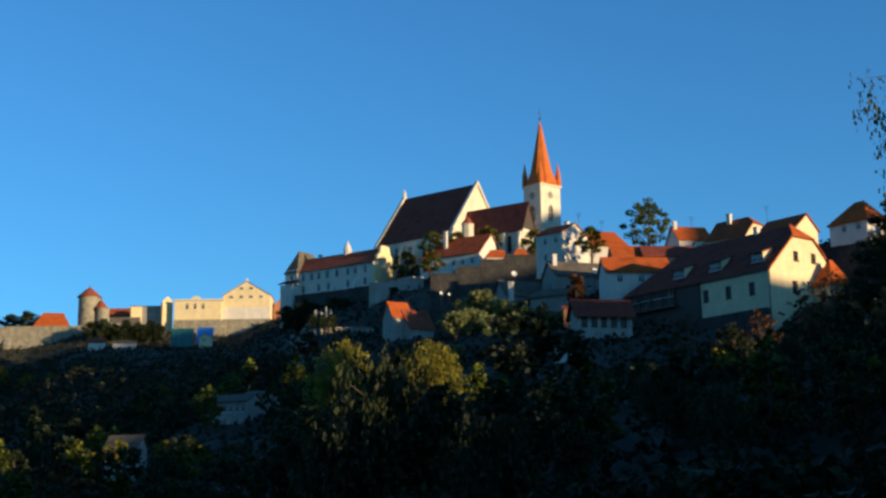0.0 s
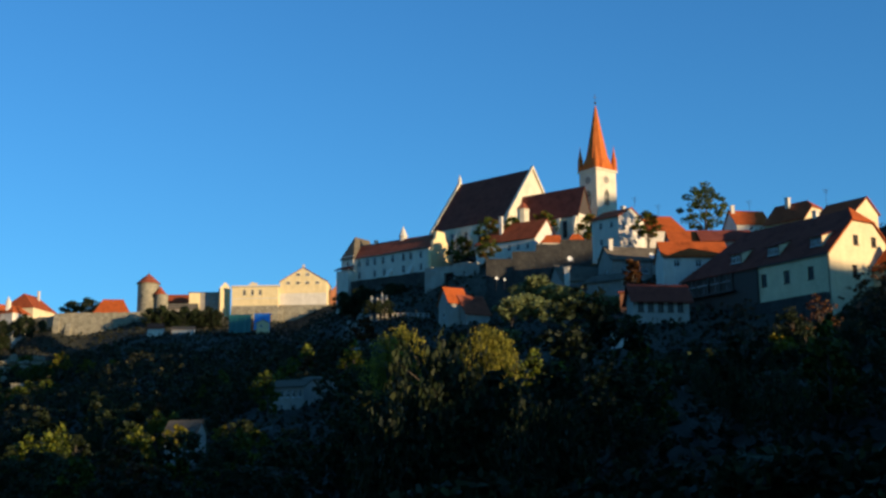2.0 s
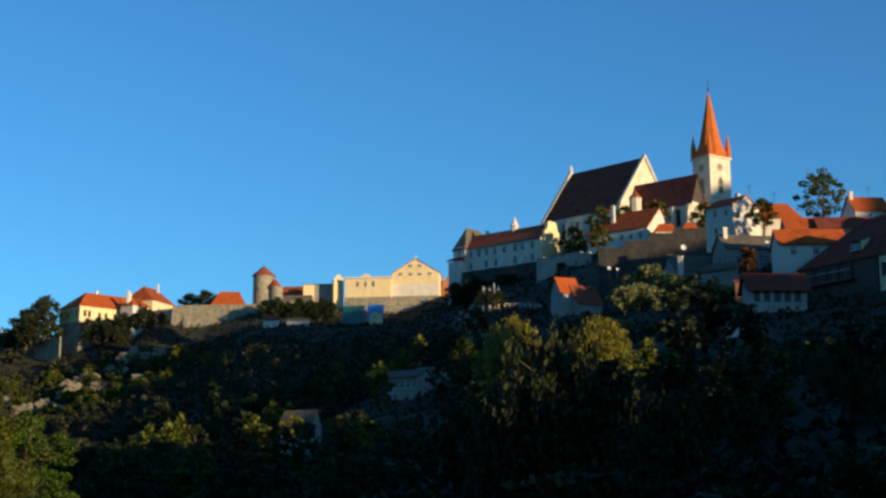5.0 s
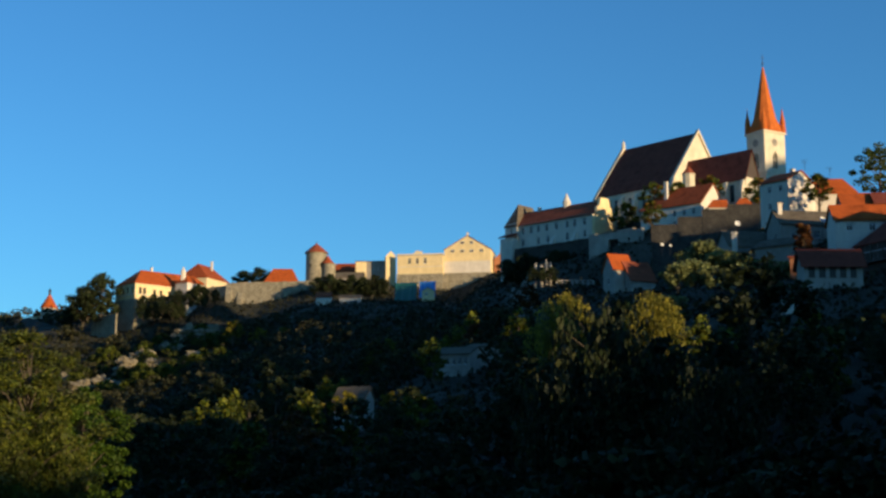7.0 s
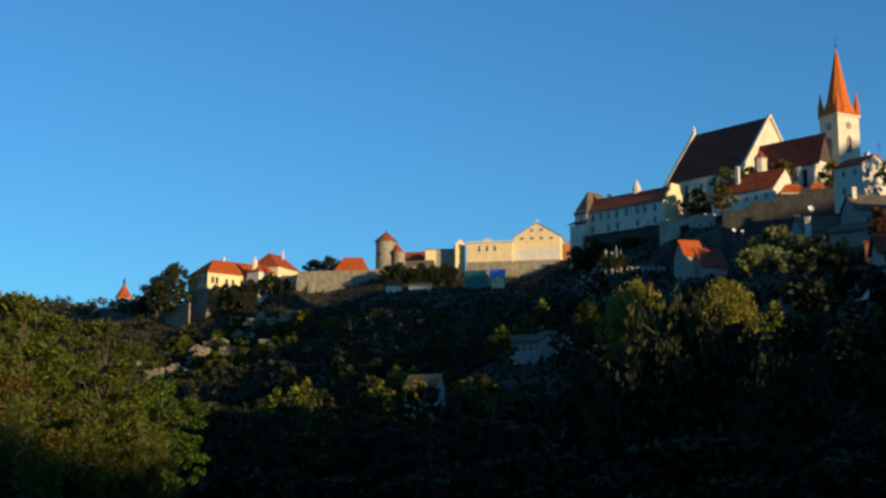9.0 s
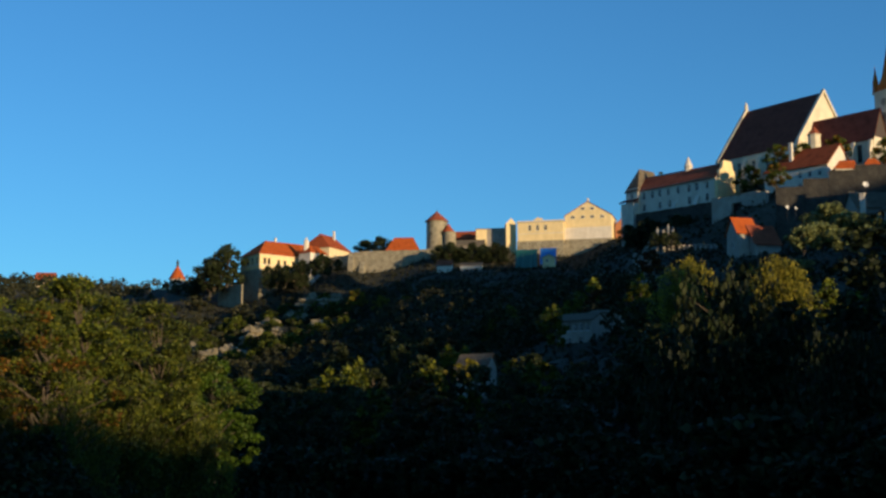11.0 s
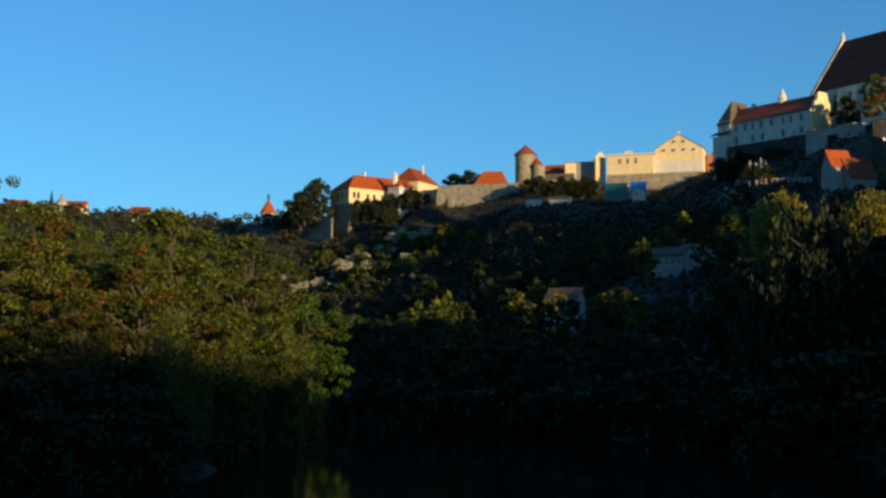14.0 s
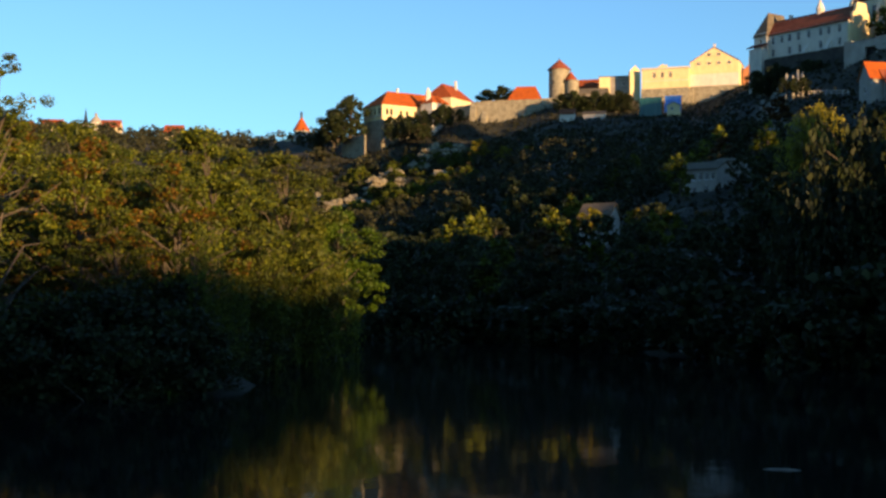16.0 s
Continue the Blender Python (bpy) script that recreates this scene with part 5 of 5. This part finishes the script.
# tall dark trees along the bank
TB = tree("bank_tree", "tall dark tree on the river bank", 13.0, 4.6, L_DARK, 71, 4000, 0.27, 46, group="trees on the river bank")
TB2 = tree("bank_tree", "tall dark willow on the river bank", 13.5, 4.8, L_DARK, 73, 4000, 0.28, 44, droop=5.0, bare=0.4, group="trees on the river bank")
TB.matrix_world = pose(6, 93, ground_height(6, 93) - 0.3)
TB2.matrix_world = pose(-4.5, 97, ground_height(-4.5, 97) - 0.3)
_r = random.Random(5)
for i in range(34):
    b = -7 + 27 * (i + 0.5) / 34 + _r.uniform(-0.5, 0.5)
    rr = _r.uniform(88, 135) if b < 0 else _r.uniform(84, 140)
    x, y = rr * math.sin(radians(b)), rr * math.cos(radians(b))
    z = ground_height(x, y)
    top = 3.4 + rr * math.tan(radians(float(np.interp(b, (-8, -5, -2.6, -2, 3, 8, 13, 20), (4.2, 5.6, 6.3, 6.3, 6.5, 6.7, 7.6, 9.0)))))
    put((TB, TB2)[i % 2], x, y, min(1.15, max(0.35, (top - z) / 13.4 * _r.uniform(0.8, 1.0))), _r.uniform(0, 360))
for b, rr, s in ((-10, 108, 0.5), (-12, 116, 0.55), (-14, 128, 0.6), (-16, 140, 0.6), (-18, 150, 0.65), (-20, 158, 0.7), (-22, 165, 0.7), (-9, 120, 0.6), (-11.5, 135, 0.6), (-15, 152, 0.6), (-19, 170, 0.7)):
    put(TB, rr * math.sin(radians(b)), rr * math.cos(radians(b)), s, b * 31)

# lit trees on the near bank
NEAR = [
    tree("riverside_tree", "tall green riverside tree turning yellow", 11.5, 4.2, L_OLIVE, 81, 20000, 0.095, 120, 0.17, 0.10, BARK, group="riverside trees", second=L_GREEN, clump=0.17, flat=0.5),
    tree("riverside_tree", "riverside tree with orange autumn leaves", 10.5, 3.9, L_OLIVE, 83, 18000, 0.095, 110, 0.16, 0.10, BARK, group="riverside trees", second=L_AUTUMN, clump=0.17, flat=0.5),
    tree("riverside_tree", "leafy lime green riverside tree", 10.6, 2.7, L_LIME, 85, 12000, 0.12, 56, 0.2, 0.46, BARK, group="riverside trees", flat=0.6),
    tree("riverside_willow", "drooping olive willow over the water", 9.5, 2.6, L_OLIVE, 87, 14000, 0.09, 50, 0.22, 0.4, BARK, droop=5.5, group="riverside trees", clump=0.22),
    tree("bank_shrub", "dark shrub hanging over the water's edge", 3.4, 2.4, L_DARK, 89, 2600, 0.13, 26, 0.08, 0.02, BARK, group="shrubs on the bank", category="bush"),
]
for src, (x, y, s) in zip(NEAR, ((-35.5, 62, 1.1), (-39.0, 57, 1.05), (-43.5, 98, 1.0), (-38.0, 82, 1.0), (-29.0, 46, 1.0))):
    src.matrix_world = pose(x, y, ground_height(x, y) - 0.2)
    src.scale = (s, s, s)
for k, x, y, s, turn in ((0, -43, 78, 1.16, 70), (0, -41, 70, 1.12, 200), (1, -36, 52, 0.86, 120), (0, -50, 72, 1.2, 300), (1, -47, 62, 1.16, 20), (2, -41.2, 92, 1.0, 90), (0, -47, 90, 1.16, 150),
                         (1, -32, 49, 0.7, 80), (3, -36.2, 75.0, 1.05, 100), (3, -33, 64, 0.8, 100), (3, -28.5, 50, 0.62, 200), (0, -55, 84, 1.24, 40), (2, -51, 104, 1.1, 10), (1, -39, 47, 0.85, 260), (0, -44, 55, 1.08, 310), (0, -37, 74, 1.06, 30), (1, -34, 57, 0.95, 170)):
    put(NEAR[k], x, y, s, turn, sink=0.2, z=max(0.3, ground_height(x, y)))
for x, y in ((-27.8, 46.8), (-28.8, 45.4), (-29.6, 47.4), (-26.9, 48.0)):
    put(NEAR[4], x, y, 0.5, x * 30, z=0.2)
_r = random.Random(9)
for i in range(26):
    f = i / 25
    x, y = -27.5 - 15 * f + _r.uniform(-1.5, 0.5), 43 + 50 * f + _r.uniform(-1, 1)
    put(NEAR[4], x, y, _r.uniform(0.7, 1.3), _r.uniform(0, 360), z=max(0.1, ground_height(x, y)))
for i in range(12):
    f = i / 11
    x, y = -27.5 - 8 * f, 46.5 - 5 * f
    put(NEAR[4], x, y, _r.uniform(0.6, 1.2), _r.uniform(0, 360), z=max(0.1, ground_height(x, y)))

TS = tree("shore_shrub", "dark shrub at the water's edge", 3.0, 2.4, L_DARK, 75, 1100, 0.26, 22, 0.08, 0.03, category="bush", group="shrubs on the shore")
TS.matrix_world = pose(-14, 97, 0.2)
# dark scrub down to the water, deepening far-shore shade; trees beside the cream house
for i in range(60):
    b = -24 + 44 * (i + 0.5) / 60 + _r.uniform(-0.3, 0.3)
    r = float(np.interp(b, (-24, -18.5, -14, -9, -5, 0, 5, 13, 20), (148, 138, 122, 97, 86, 79, 74, 69, 65))) + _r.uniform(0, 6)
    put(TS, r * math.sin(radians(b)), r * math.cos(radians(b)), _r.uniform(0.9, 1.7), _r.uniform(0, 360), z=max(0.0, ground_height(r * math.sin(radians(b)), r * math.cos(radians(b)))))
for b, r, s in ((16.6, 168, 0.4), (17.9, 182, 0.75), (18.9, 188, 1.0), (15.6, 164, 0.4), (19.6, 180, 1.0), (18.3, 166, 0.7), (14.4, 160, 0.4), (12.0, 156, 0.45)):
    put(TB, r * math.sin(radians(b)), r * math.cos(radians(b)), s, b * 77)
BT = tree("bare_tree", "half-bare tree with thin dark branches", 9.0, 3.4, L_RUSSET, 95, 700, 0.2, 60, 0.16, 0.2, clump=0.16, group="bare trees")
BT.matrix_world = pose(39.5, 158, 18.0)
TT = tree("thin_tree", "tall thin-leaved tree on the near bank", 13.6, 2.6, L_OLIVE, 97, 4500, 0.07, 50, 0.14, 0.2, clump=0.16)
TT.matrix_world = pose(-35.6, 46.0, 0.4)
for b, r, s in ((15.0, 168, 1.0), (13.2, 150, 0.8), (10.2, 172, 0.8), (16.0, 160, 1.0)):
    put(BT, r * math.sin(radians(b)), r * math.cos(radians(b)), s, b * 51)

# a tall tree on the right-hand bank, whose branches hang into the sky
TR = tree("tall_bank_tree", "tall thin-leaved tree with hanging branches", 29.4, 5.6, L_OLIVE, 91, 7000, 0.12, 60, 0.4, 0.72, droop=2.2, clump=0.2)
TR.matrix_world = pose(26.2, 61.5, 0.5)


def landing_frame(x, y):
    """Four weathered posts with a rail in the shallows."""
    f = thing("landing_stage", pose(x, y, 0, 0, 0, 25), "weathered wooden landing frame standing in the shallows", "landing stage")
    for i, h in enumerate((1.5, 1.75, 1.6, 1.7)):
        part("post", tube(bmesh.new(), [(0.42 * i, 0.04 * (i % 2), -1.2), (0.42 * i + 0.02, 0, h)], [0.04, 0.03]), BARKL, f)
    part("rail", tube(bmesh.new(), [(-0.5, 0, 1.5), (0.6, 0.02, 1.58), (1.5, 0, 1.52)], [0.03, 0.035, 0.03]), BARKL, f)


landing_frame(-28.6, 45.2)
_g = leaf_mesh("grass_tuft", [(0.25 * i - 0.6, 0.1 * (i % 3), 0.25 - 0.05 * abs(i - 3)) for i in range(7)], [0.35] * 7, 900, 0.09, L_LIME, np.random.default_rng(12))
GT = new("grass_tuft", _g)
GT.matrix_world = pose(-27.9, 45.0, 0.02)
tagged(GT, "green grass tuft at the water's edge", "grass")
_b = tube(bmesh.new(), [(-0.5, 0, -0.02), (-0.2, 0.02, 0.005), (0.15, 0.0, 0.01), (0.5, 0.03, -0.02)], [0.01, 0.025, 0.03, 0.01], 8)
LOG = mesh_ob("driftwood", _b, BARKL)
LOG.matrix_world = pose(-3.0, 29.8, 0.0, 0, 0, 4)
tagged(LOG, "pale driftwood branch floating on the dark river", "driftwood")


def undergrowth():
    """Grass tufts, brambles and fallen leaves that cover the valley side."""
    rnd = np.random.default_rng(77)
    pts = []
    while len(pts) < 130000:
        b = radians(rnd.uniform(-37, 20.5))
        r = math.sqrt(rnd.uniform(70 ** 2, 570 ** 2))
        x, y = r * math.sin(b), r * math.cos(b)
        d = noise.noise(Vector((x, y, 3)) / 9.0)
        if d < -0.2 and rnd.random() < 0.5:
            continue
        z = ground_height(x, y)
        if z < 0.3:
            continue
        pts.append((x, y, z + abs(rnd.normal()) * (0.35 + 0.5 * max(0, d))))
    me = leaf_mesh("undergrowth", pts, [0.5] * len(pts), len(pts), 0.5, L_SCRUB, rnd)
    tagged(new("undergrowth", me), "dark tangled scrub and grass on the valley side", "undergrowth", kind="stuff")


undergrowth()
